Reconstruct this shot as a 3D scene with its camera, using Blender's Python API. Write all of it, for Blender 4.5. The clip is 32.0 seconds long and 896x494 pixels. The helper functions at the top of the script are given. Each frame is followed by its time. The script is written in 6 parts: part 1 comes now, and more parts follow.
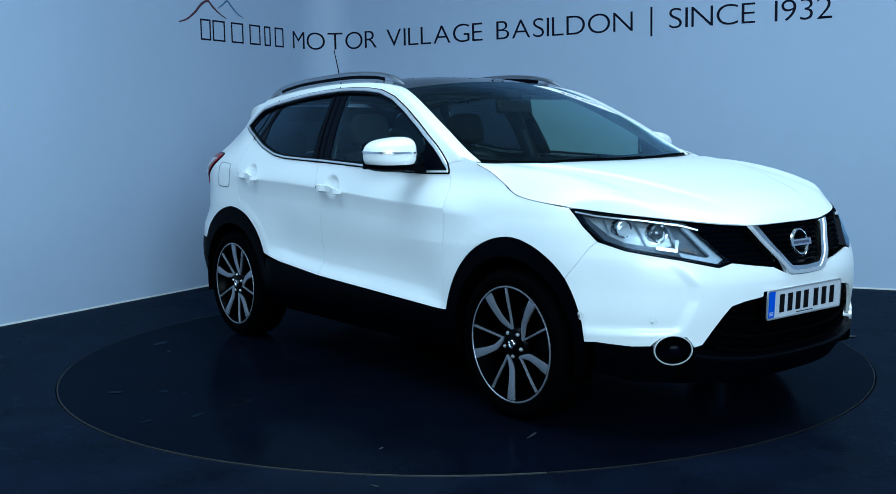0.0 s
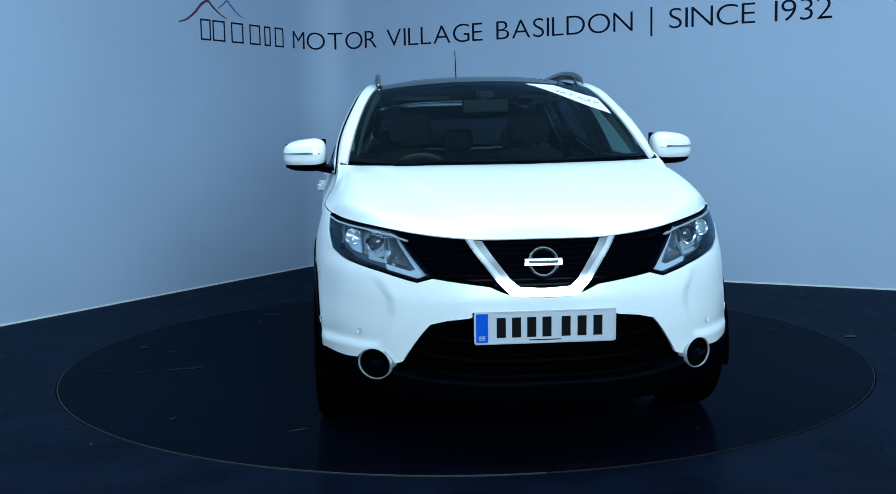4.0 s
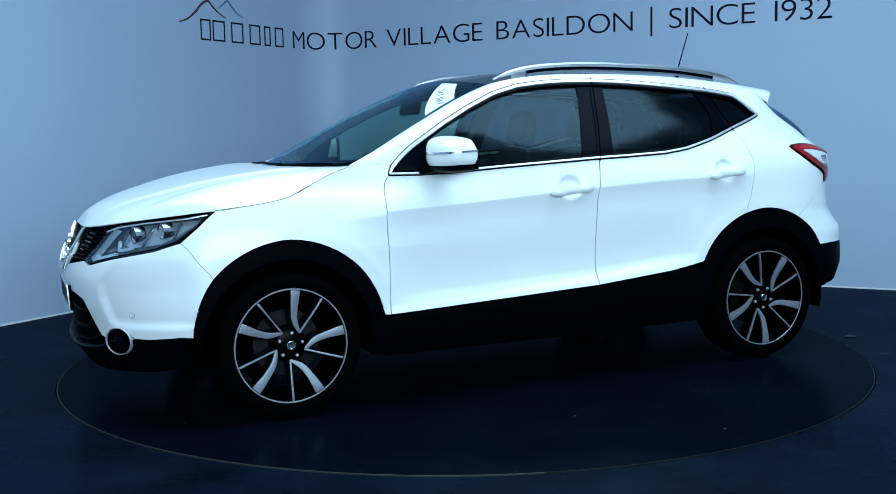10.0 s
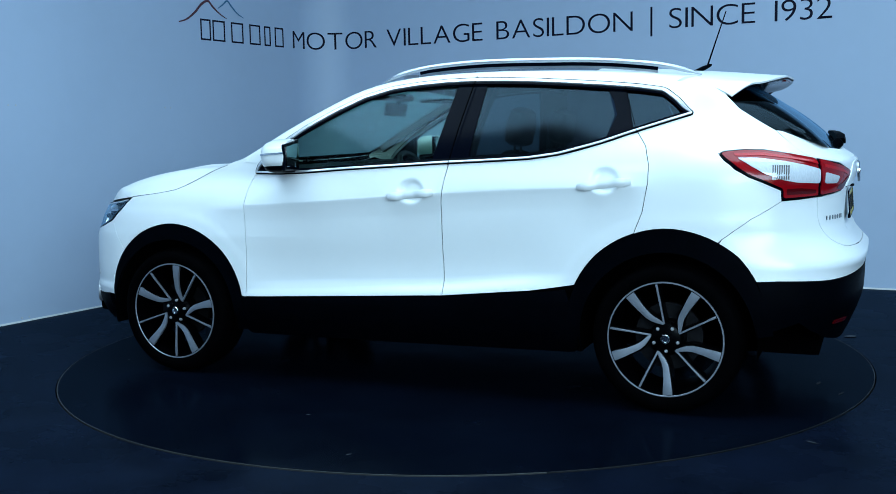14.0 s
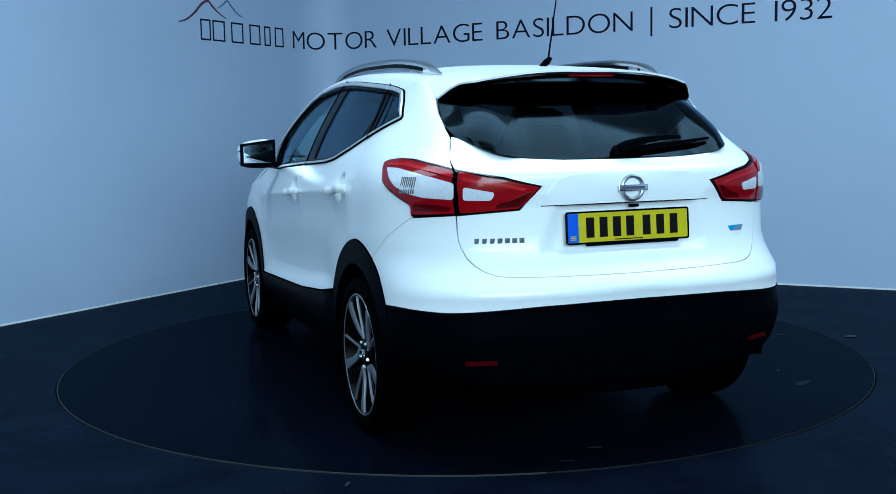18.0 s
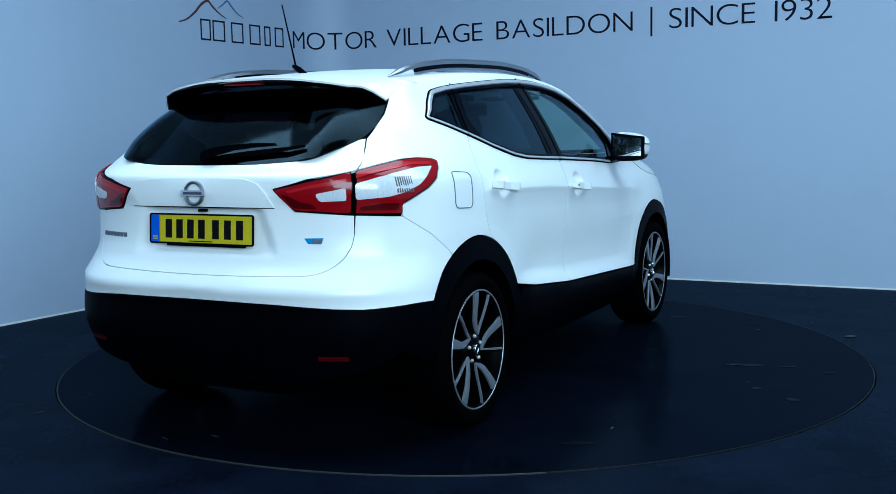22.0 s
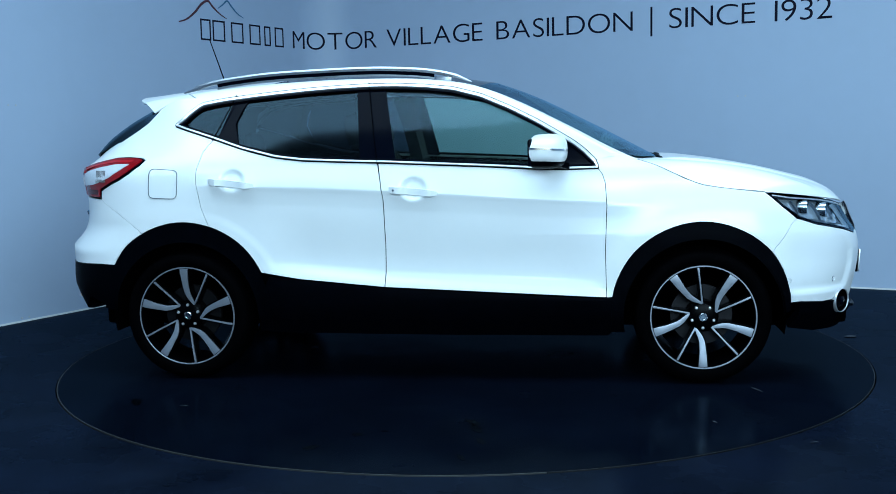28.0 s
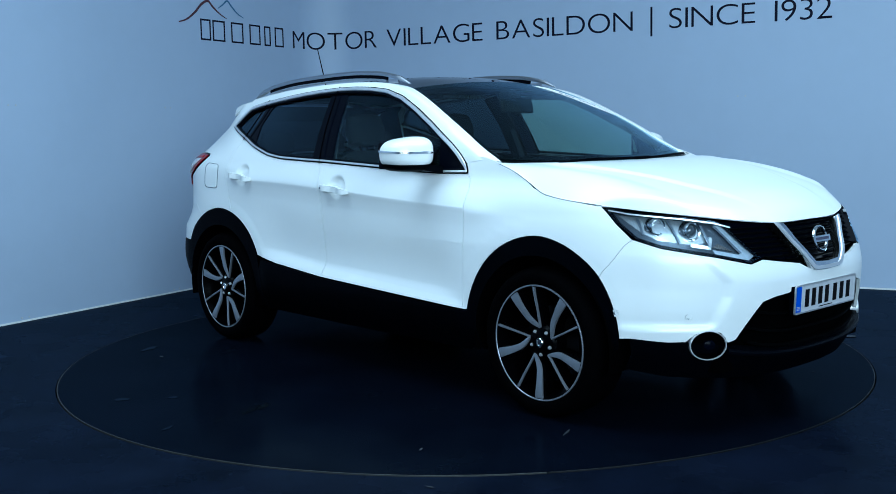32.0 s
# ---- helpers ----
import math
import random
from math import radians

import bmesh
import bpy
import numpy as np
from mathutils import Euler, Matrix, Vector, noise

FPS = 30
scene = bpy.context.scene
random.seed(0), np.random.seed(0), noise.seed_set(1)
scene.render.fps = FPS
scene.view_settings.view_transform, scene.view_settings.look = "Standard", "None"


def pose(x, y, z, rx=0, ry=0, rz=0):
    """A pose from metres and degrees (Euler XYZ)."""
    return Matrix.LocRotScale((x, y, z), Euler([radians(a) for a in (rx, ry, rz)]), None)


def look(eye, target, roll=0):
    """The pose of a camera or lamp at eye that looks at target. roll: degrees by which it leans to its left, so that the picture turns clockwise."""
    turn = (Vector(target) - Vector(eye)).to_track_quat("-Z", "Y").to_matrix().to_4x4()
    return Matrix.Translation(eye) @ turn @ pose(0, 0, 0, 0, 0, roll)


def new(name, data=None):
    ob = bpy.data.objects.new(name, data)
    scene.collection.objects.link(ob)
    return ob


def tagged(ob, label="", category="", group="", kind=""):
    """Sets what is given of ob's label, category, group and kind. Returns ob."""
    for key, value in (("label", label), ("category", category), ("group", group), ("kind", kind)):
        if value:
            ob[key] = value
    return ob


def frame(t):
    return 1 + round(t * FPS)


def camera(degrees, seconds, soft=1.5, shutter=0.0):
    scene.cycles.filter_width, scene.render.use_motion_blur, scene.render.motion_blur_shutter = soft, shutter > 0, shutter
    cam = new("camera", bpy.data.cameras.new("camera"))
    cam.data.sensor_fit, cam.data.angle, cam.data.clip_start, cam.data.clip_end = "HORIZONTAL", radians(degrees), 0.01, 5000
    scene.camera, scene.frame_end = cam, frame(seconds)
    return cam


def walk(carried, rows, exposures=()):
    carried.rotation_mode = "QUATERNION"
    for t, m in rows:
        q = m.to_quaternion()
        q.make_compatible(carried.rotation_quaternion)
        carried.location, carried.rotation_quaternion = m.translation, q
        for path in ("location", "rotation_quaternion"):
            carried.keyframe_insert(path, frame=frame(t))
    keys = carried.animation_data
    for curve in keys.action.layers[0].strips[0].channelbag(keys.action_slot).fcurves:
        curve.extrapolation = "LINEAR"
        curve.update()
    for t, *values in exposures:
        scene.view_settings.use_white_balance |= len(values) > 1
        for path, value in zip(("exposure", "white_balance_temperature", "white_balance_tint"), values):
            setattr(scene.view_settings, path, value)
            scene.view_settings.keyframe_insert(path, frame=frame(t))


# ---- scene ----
# the camera stands still; the lens spans 46.8 degrees
EYE = (0.0, -5.944, 1.26)
cam = camera(46.79, 32.0, soft=0.88)
AHEAD = Vector((-0.012898, 0.993952, -0.109060))
STAND = look(EYE, Vector(EYE) + AHEAD, -1.123)
walk(cam, [(0.0, STAND), (32.0, STAND)], [(0.0, 0.0, 4950.0, -8.0), (32.0, 0.0, 4950.0, -8.0)])

# ---- world and light ----
world = bpy.data.worlds.new("world")
scene.world = world
world.use_nodes = True
_sky = world.node_tree.nodes.new("ShaderNodeTexSky")
_sky.sky_type, _sky.sun_disc = "NISHITA", False
_sky.sun_elevation, _sky.sun_rotation = radians(35), radians(150)
world.node_tree.links.new(_sky.outputs[0], world.node_tree.nodes["Background"].inputs[0])
world.node_tree.nodes["Background"].inputs[1].default_value = 0.08


def area_lamp(name, eye, target, sx, sy, watts, colour):
    data = bpy.data.lights.new(name, "AREA")
    data.shape, data.size, data.size_y, data.energy, data.color = "RECTANGLE", sx, sy, watts, colour
    ob = new(name, data)
    ob.matrix_world = look(eye, target)
    return ob


area_lamp("doorway_daylight", (1.7, -9.2, 2.75), (0.2, 0.0, 1.0), 6.0, 2.4, 475, (0.90, 0.96, 1.0))
area_lamp("ceiling_softbox", (0.5, -1.65, 4.0), (0.5, -1.5, 0.0), 7.8, 1.9, 225, (0.90, 0.96, 1.0))


# ---- materials ----
def material(name, colour, rough=0.5, metal=0.0, coat=0.0, vary=0.0, scale=8.0, bump=0.0, bump_scale=200.0, rough_vary=0.0, spec=0.5, detail=4.0, stretch=None):
    m = bpy.data.materials.new(name)
    m.use_nodes = True
    nt = m.node_tree
    b = nt.nodes["Principled BSDF"]
    b.inputs["Base Color"].default_value = (*colour, 1)
    b.inputs["Roughness"].default_value = rough
    b.inputs["Metallic"].default_value = metal
    b.inputs["Coat Weight"].default_value = coat
    b.inputs["Coat Roughness"].default_value = 0.14 if coat < 0.5 else 0.04
    b.inputs["Specular IOR Level"].default_value = spec
    tc = nt.nodes.new("ShaderNodeTexCoord")
    src = tc.outputs["Object"]
    if stretch:
        mp = nt.nodes.new("ShaderNodeMapping")
        mp.inputs["Scale"].default_value = stretch
        nt.links.new(src, mp.inputs[0])
        src = mp.outputs[0]
    if vary or rough_vary:
        n1 = nt.nodes.new("ShaderNodeTexNoise")
        n1.inputs["Scale"].default_value, n1.inputs["Detail"].default_value = scale, detail
        n2 = nt.nodes.new("ShaderNodeTexNoise")
        n2.inputs["Scale"].default_value, n2.inputs["Detail"].default_value = scale * 9.0, 3.0
        nt.links.new(src, n1.inputs["Vector"])
        nt.links.new(src, n2.inputs["Vector"])
        mean = nt.nodes.new("ShaderNodeMath")
        mean.operation = "MULTIPLY_ADD"
        mean.inputs[1].default_value = 0.35
        nt.links.new(n2.outputs["Fac"], mean.inputs[0])
        nt.links.new(n1.outputs["Fac"], mean.inputs[2])
        if vary:
            mr = nt.nodes.new("ShaderNodeMapRange")
            mr.inputs[1].default_value, mr.inputs[2].default_value = 0.42, 0.93
            mr.inputs[3].default_value, mr.inputs[4].default_value = 1 - vary, 1 + vary
            nt.links.new(mean.outputs[0], mr.inputs[0])
            mx = nt.nodes.new("ShaderNodeVectorMath")
            mx.operation = "SCALE"
            mx.inputs[0].default_value = colour
            nt.links.new(mr.outputs[0], mx.inputs["Scale"])
            nt.links.new(mx.outputs[0], b.inputs["Base Color"])
        if rough_vary:
            mr = nt.nodes.new("ShaderNodeMapRange")
            mr.inputs[1].default_value, mr.inputs[2].default_value = 0.42, 0.93
            mr.inputs[3].default_value, mr.inputs[4].default_value = max(rough - rough_vary, 0.02), rough + rough_vary
            nt.links.new(mean.outputs[0], mr.inputs[0])
            nt.links.new(mr.outputs[0], b.inputs["Roughness"])
    if bump:
        nb = nt.nodes.new("ShaderNodeTexNoise")
        nb.inputs["Scale"].default_value, nb.inputs["Detail"].default_value = bump_scale, 3.0
        nt.links.new(src, nb.inputs["Vector"])
        bp = nt.nodes.new("ShaderNodeBump")
        bp.inputs["Strength"].default_value, bp.inputs["Distance"].default_value = bump, 0.002
        nt.links.new(nb.outputs["Fac"], bp.inputs["Height"])
        nt.links.new(bp.outputs[0], b.inputs["Normal"])
    return m


def glass(name, tint, base=0.045, gloss=0.10):
    """A thin tinted pane: what passes is tinted, the gloss follows Fresnel."""
    m = bpy.data.materials.new(name)
    m.use_nodes = True
    nt = m.node_tree
    nt.nodes.remove(nt.nodes["Principled BSDF"])
    tr, gl, mix, fr, pw, ma = (nt.nodes.new(k) for k in ("ShaderNodeBsdfTransparent", "ShaderNodeBsdfGlossy", "ShaderNodeMixShader", "ShaderNodeLayerWeight", "ShaderNodeMath", "ShaderNodeMath"))
    tr.inputs[0].default_value = (*tint, 1)
    gl.inputs["Roughness"].default_value = gloss
    gl.inputs["Color"].default_value = (0.58, 0.80, 1.0, 1)
    # gloss by the angle of view: 4 percent face on, all at a grazing angle
    fr.inputs[0].default_value = 0.5
    pw.operation, pw.inputs[1].default_value = "POWER", 5.0
    ma.operation, ma.inputs[1].default_value, ma.inputs[2].default_value = "MULTIPLY_ADD", 1 - base, base
    nt.links.new(fr.outputs["Facing"], pw.inputs[0])
    nt.links.new(pw.outputs[0], ma.inputs[0])
    nt.links.new(ma.outputs[0], mix.inputs[0])
    nt.links.new(tr.outputs[0], mix.inputs[1])
    nt.links.new(gl.outputs[0], mix.inputs[2])
    nt.links.new(mix.outputs[0], nt.nodes["Material Output"].inputs[0])
    return m


def lens_material(name, tint, rough=0.06):
    m = bpy.data.materials.new(name)
    m.use_nodes = True
    b = m.node_tree.nodes["Principled BSDF"]
    b.inputs["Base Color"].default_value = (*tint, 1)
    b.inputs["Roughness"].default_value = rough
    b.inputs["Coat Weight"].default_value = 0.06
    b.inputs["Coat Roughness"].default_value = 0.03
    b.inputs["Specular IOR Level"].default_value = 0.3
    return m


def satin_floor(m, most, rough):
    """Adds a faint satin gloss that grows towards a grazing view, scuffed dull in patches."""
    nt = m.node_tree
    gl, mix, lw, pw, ma, noise, mr, tc = (nt.nodes.new(k) for k in ("ShaderNodeBsdfGlossy", "ShaderNodeMixShader", "ShaderNodeLayerWeight", "ShaderNodeMath", "ShaderNodeMath", "ShaderNodeTexNoise", "ShaderNodeMapRange", "ShaderNodeTexCoord"))
    lw.inputs[0].default_value = 0.5
    pw.operation, pw.inputs[1].default_value = "POWER", 5.0
    ma.operation, ma.inputs[1].default_value, ma.inputs[2].default_value = "MULTIPLY_ADD", most, 0.0008
    gl.inputs["Color"].default_value = (0.60, 0.78, 1.0, 1)
    noise.inputs["Scale"].default_value, noise.inputs["Detail"].default_value = 2.6, 9.0
    mr.inputs[1].default_value, mr.inputs[2].default_value = 0.35, 0.7
    mr.inputs[3].default_value, mr.inputs[4].default_value = rough * 0.75, rough * 1.5
    nt.links.new(tc.outputs["Object"], noise.inputs["Vector"])
    nt.links.new(noise.outputs["Fac"], mr.inputs[0])
    nt.links.new(mr.outputs[0], gl.inputs["Roughness"])
    nt.links.new(lw.outputs["Facing"], pw.inputs[0])
    nt.links.new(pw.outputs[0], ma.inputs[0])
    nt.links.new(ma.outputs[0], mix.inputs[0])
    nt.links.new(nt.nodes["Principled BSDF"].outputs[0], mix.inputs[1])
    nt.links.new(gl.outputs[0], mix.inputs[2])
    nt.links.new(mix.outputs[0], nt.nodes["Material Output"].inputs[0])
    return m


PAINT = material("white_car_paint", (0.82, 0.835, 0.83), 0.32, coat=0.45, vary=0.012, scale=3.0, bump=0.012, bump_scale=900.0)
BLACK_PLASTIC = material("black_grained_plastic", (0.0005, 0.0008, 0.0018), 0.40, spec=0.011, vary=0.25, scale=14.0, bump=0.25, bump_scale=700.0)
GLOSS_BLACK = material("gloss_black_trim", (0.0010, 0.0016, 0.0045), 0.16, spec=0.028, rough_vary=0.03)
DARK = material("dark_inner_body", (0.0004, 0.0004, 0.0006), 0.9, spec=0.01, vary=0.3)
SEAM = material("shaded_paint_seam", (0.035, 0.04, 0.045), 0.6, vary=0.1)
BRIGHT = material("bright_window_trim", (0.72, 0.73, 0.75), 0.34, 0.75, rough_vary=0.05, scale=20.0)
CHROME = material("chrome_trim", (0.80, 0.81, 0.82), 0.16, 1.0, rough_vary=0.04, scale=20.0)
SATIN = material("satin_silver_rail", (0.38, 0.40, 0.44), 0.33, 1.0, rough_vary=0.06, scale=25.0)
MACHINED = material("machined_alloy", (0.34, 0.36, 0.41), 0.40, 0.72, rough_vary=0.07, scale=30.0)
ALLOY_DARK = material("black_painted_alloy", (0.0005, 0.0005, 0.0008), 0.3, spec=0.04, rough_vary=0.05)
GRILLE = material("black_grille_mesh", (0.0006, 0.0007, 0.0010), 0.5, spec=0.018, vary=0.2)
RUBBER = material("tyre_rubber", (0.0005, 0.0005, 0.0008), 0.78, spec=0.012, vary=0.3, scale=18.0, bump=0.3, bump_scale=160.0)
STEEL = material("brake_steel", (0.010, 0.010, 0.012), 0.45, 0.8, rough_vary=0.1, scale=40.0)
GLASS_CLEAR = glass("clear_car_glass", (0.66, 0.80, 0.71), 0.025, 0.12)
GLASS_SCREEN = glass("windscreen_glass", (0.52, 0.64, 0.58), 0.032, 0.12)
GLASS_PRIVACY = glass("privacy_glass", (0.070, 0.088, 0.118), 0.022, 0.13)
GLASS_REAR = glass("dark_rear_glass", (0.042, 0.048, 0.060), 0.009, 0.10)
GLASS_LAMP = glass("lamp_cover_glass", (0.90, 0.94, 0.97), gloss=0.02)
GLASS_ROOF = material("dark_roof_glass", (0.003, 0.0035, 0.005), 0.06, spec=0.3)
FRIT = material("black_glass_border", (0.0012, 0.0015, 0.003), 0.12, spec=0.07)
SEAT = material("dark_seat_cloth", (0.005, 0.006, 0.008), 0.85, vary=0.25, scale=40.0, bump=0.3, bump_scale=400.0)
CABIN = material("dark_cabin_plastic", (0.007, 0.008, 0.010), 0.6, spec=0.2, vary=0.2, scale=10.0, bump=0.15, bump_scale=500.0)
LINER = material("grey_headliner_cloth", (0.09, 0.095, 0.10), 0.9, vary=0.08, scale=30.0)
RED_LENS = lens_material("red_lamp_lens", (0.20, 0.0007, 0.004), 0.10)
RED_BAR = lens_material("red_light_bar", (0.34, 0.004, 0.010), 0.18)
CLEAR_LENS = material("frosted_white_lamp", (0.60, 0.62, 0.66), 0.14, coat=0.6, vary=0.12, scale=60.0, stretch=(1, 6, 1))
LIGHT_GUIDE = material("white_light_guide", (0.48, 0.53, 0.60), 0.2, coat=0.5, vary=0.12, scale=60.0)
BULB = material("brown_lamp_bulb", (0.20, 0.185, 0.18), 0.2, 0.5, vary=0.3, scale=90.0)
DARK_RED = lens_material("dark_red_lens", (0.055, 0.0006, 0.002), 0.14)
REFLECTOR = material("lamp_reflector", (0.80, 0.83, 0.86), 0.18, 0.72, rough_vary=0.05, scale=30.0)
LAMP_GREY = material("lamp_housing_grey", (0.13, 0.15, 0.185), 0.3, 0.45, vary=0.2, scale=30.0)
MIRROR = material("mirror_silver", (0.86, 0.87, 0.88), 0.02, 1.0)
PLATE_WHITE = material("white_plate", (0.50, 0.51, 0.55), 0.35, vary=0.04, scale=30.0)
PLATE_YELLOW = material("yellow_plate", (0.47, 0.40, 0.002), 0.4, spec=0.15, vary=0.05, scale=30.0)
PLATE_BLUE = material("blue_plate_band", (0.012, 0.075, 0.55), 0.35, vary=0.05, scale=30.0)
INK = material("black_ink", (0.003, 0.003, 0.004), 0.6, vary=0.2, spec=0.08)
STICKER = material("white_sticker", (0.78, 0.78, 0.80), 0.5, vary=0.03, scale=30.0)
STICKER_INK = material("grey_blue_ink", (0.05, 0.05, 0.09), 0.6, vary=0.1)
BADGE_BLUE = material("blue_badge", (0.03, 0.25, 0.55), 0.25, vary=0.1, scale=40.0)
WALL = material("pale_wall_panel", (0.38, 0.445, 0.577), 0.55, vary=0.035, scale=0.9, bump=0.02, bump_scale=60.0, rough_vary=0.08)
FLOOR = satin_floor(material("dark_blue_floor", (0.0034, 0.0050, 0.0118), 0.75, spec=0.0, vary=0.45, scale=3.0, bump=0.7, bump_scale=420.0, detail=8.0), 0.12, 0.24)
DISC = satin_floor(material("black_turntable_vinyl", (0.0015, 0.0024, 0.0058), 0.6, spec=0.0, vary=0.35, scale=1.6, bump=0.03, bump_scale=300.0, detail=8.0), 0.09, 0.19)
# one steel in two tones: the rim's highlight is put into the colour
EDGE = material("lit_steel_edge", (0.05, 0.05, 0.048), 0.5, 0.6, rough_vary=0.15, scale=6.0)
RIM_DARK = material("unlit_steel_edge", (0.007, 0.0075, 0.009), 0.5, 0.6, vary=0.5, rough_vary=0.15, scale=4.0)
SKIRT = material("white_skirting", (0.72, 0.72, 0.70), 0.5, vary=0.06, scale=5.0)
SIGN_INK = material("dark_navy_vinyl", (0.003, 0.0035, 0.014), 0.6, vary=0.15, spec=0.1)
SIGN_RED = material("dark_red_vinyl", (0.06, 0.012, 0.02), 0.5, vary=0.15)
SIGN_BLUE = material("steel_blue_vinyl", (0.035, 0.11, 0.22), 0.5, vary=0.15)
SCREW = material("dull_screw_cap", (0.45, 0.46, 0.48), 0.4, vary=0.1)
CEILING = material("white_ceiling", (0.70, 0.70, 0.70), 0.9, vary=0.04, scale=2.0)
FLECK = material("pale_scuff", (0.012, 0.015, 0.021), 0.7, vary=0.4, scale=40.0)
STAIN = satin_floor(material("oily_smear", (0.0002, 0.0003, 0.0006), 0.9, vary=0.45, scale=30.0, spec=0.0), 0.30, 0.20)
SATIN_BLACK = material("satin_black_plastic", (0.0010, 0.0014, 0.0030), 0.34, spec=0.025, vary=0.2, scale=14.0, bump=0.2, bump_scale=700.0)
LEATHER = material("black_rim_leather", (0.010, 0.010, 0.011), 0.5, vary=0.2, scale=60.0)


# ---- building helpers ----
def pchip(xs, ys, x):
    """Smooth curve through points, no overshoot; ys may be vectors."""
    xs, ys, x = np.asarray(xs, float), np.asarray(ys, float), np.asarray(x, float)
    flat = ys.ndim == 1
    if flat:
        ys = ys[:, None]
    h = np.diff(xs)[:, None]
    d = np.diff(ys, axis=0) / h
    m = np.zeros_like(ys)
    m[0], m[-1] = d[0], d[-1]
    if len(xs) > 2:
        w1, w2 = 2 * h[1:] + h[:-1], h[1:] + 2 * h[:-1]
        ok = d[1:] * d[:-1] > 0
        with np.errstate(divide="ignore", invalid="ignore"):
            m[1:-1] = np.where(ok, (w1 + w2) / (w1 / d[:-1] + w2 / d[1:]), 0)
    i = np.clip(np.searchsorted(xs, x, side="right") - 1, 0, len(xs) - 2)
    t = ((np.clip(x, xs[0], xs[-1]) - xs[i]) / h[i, 0])[..., None]
    a, b, hh = ys[i], ys[i + 1], h[i]
    r = (1 + 2 * t) * (1 - t) ** 2 * a + t * (1 - t) ** 2 * hh * m[i] + t * t * (3 - 2 * t) * b + t * t * (t - 1) * hh * m[i + 1]
    return r[..., 0] if flat else r


def chain(pts, x):
    """Smooth 3D curve through pts, x from 0 to 1 by length (Catmull-Rom)."""
    p = np.asarray(pts, float)
    s = np.concatenate([[0], np.cumsum(np.linalg.norm(np.diff(p, axis=0), axis=1))])
    s /= s[-1]
    m = np.gradient(p, s, axis=0)
    x = np.clip(np.asarray(x, float), 0, 1)
    i = np.clip(np.searchsorted(s, x, side="right") - 1, 0, len(s) - 2)
    h = (s[i + 1] - s[i])[..., None]
    t = (x - s[i])[..., None] / h
    return (1 + 2 * t) * (1 - t) ** 2 * p[i] + t * (1 - t) ** 2 * h * m[i] + t * t * (3 - 2 * t) * p[i + 1] + t * t * (t - 1) * h * m[i + 1]


def smooth(a, b, x):
    t = np.clip((np.asarray(x, float) - a) / (b - a), 0, 1)
    return t * t * (3 - 2 * t)


def mesh_object(name, V, F, mat, parent=None, N=None, label="", sharp=35):
    me = bpy.data.meshes.new(name)
    me.from_pydata([tuple(v) for v in V], [], [tuple(f) for f in F])
    me.materials.append(mat)
    me.polygons.foreach_set("use_smooth", [True] * len(me.polygons))
    if N is not None:
        me.normals_split_custom_set_from_vertices([tuple(n) for n in N])
    else:
        me.set_sharp_from_angle(angle=radians(sharp))
    me.update()
    ob = new(name, me)
    ob.parent = parent
    if label:
        ob["label"] = label
    return ob


def part(name, bm, mat, parent, label="", sharp=35):
    me = bpy.data.meshes.new(name)
    bmesh.ops.recalc_face_normals(bm, faces=bm.faces)
    bm.to_mesh(me)
    bm.free()
    me.materials.append(mat)
    me.polygons.foreach_set("use_smooth", [True] * len(me.polygons))
    me.set_sharp_from_angle(angle=radians(sharp))
    ob = new(name, me)
    ob.parent = parent
    if label:
        ob["label"] = label
    return ob


def densify(poly, step, closed=True):
    out = []
    n = len(poly)
    for i in range(n if closed else n - 1):
        a, b = np.array(poly[i], float), np.array(poly[(i + 1) % n], float)
        k = max(1, int(np.ceil(np.linalg.norm(b - a) / step)))
        out += [a + (b - a) * j / k for j in range(k)]
    if not closed:
        out.append(np.array(poly[-1], float))
    return out


def rounded(poly, r, n=4):
    """The polygon with its corners rounded by up to r."""
    out, k = [], len(poly)
    for i in range(k):
        a, b, c = (np.array(poly[(i + j) % k], float) for j in (-1, 0, 1))
        la, lc = np.linalg.norm(a - b), np.linalg.norm(c - b)
        rr = min(r, la * 0.45, lc * 0.45)
        p, q = b + (a - b) / la * rr, b + (c - b) / lc * rr
        out += [(1 - t) ** 2 * p + 2 * t * (1 - t) * b + t * t * q for t in np.linspace(0, 1, n + 1)]
    return out


def offset(poly, d, axis=None):
    """The polygon drawn in by d; points on the line u = axis stay on it."""
    p = np.array(poly, float)
    area = np.sum(p[:, 0] * np.roll(p[:, 1], -1) - p[:, 1] * np.roll(p[:, 0], -1))
    e1, e2 = p - np.roll(p, 1, 0), np.roll(p, -1, 0) - p
    e1 /= np.linalg.norm(e1, axis=1)[:, None] + 1e-12
    e2 /= np.linalg.norm(e2, axis=1)[:, None] + 1e-12
    n1, n2 = np.stack([-e1[:, 1], e1[:, 0]], 1), np.stack([-e2[:, 1], e2[:, 0]], 1)
    n = n1 + n2
    n /= np.maximum((n * n1).sum(1), 0.5)[:, None] + 1e-9
    q = p + n * (d if area > 0 else -d)
    if axis is not None:
        on = np.abs(p[:, 0] - axis) < 1e-5
        q[on, 0] = axis
    return q


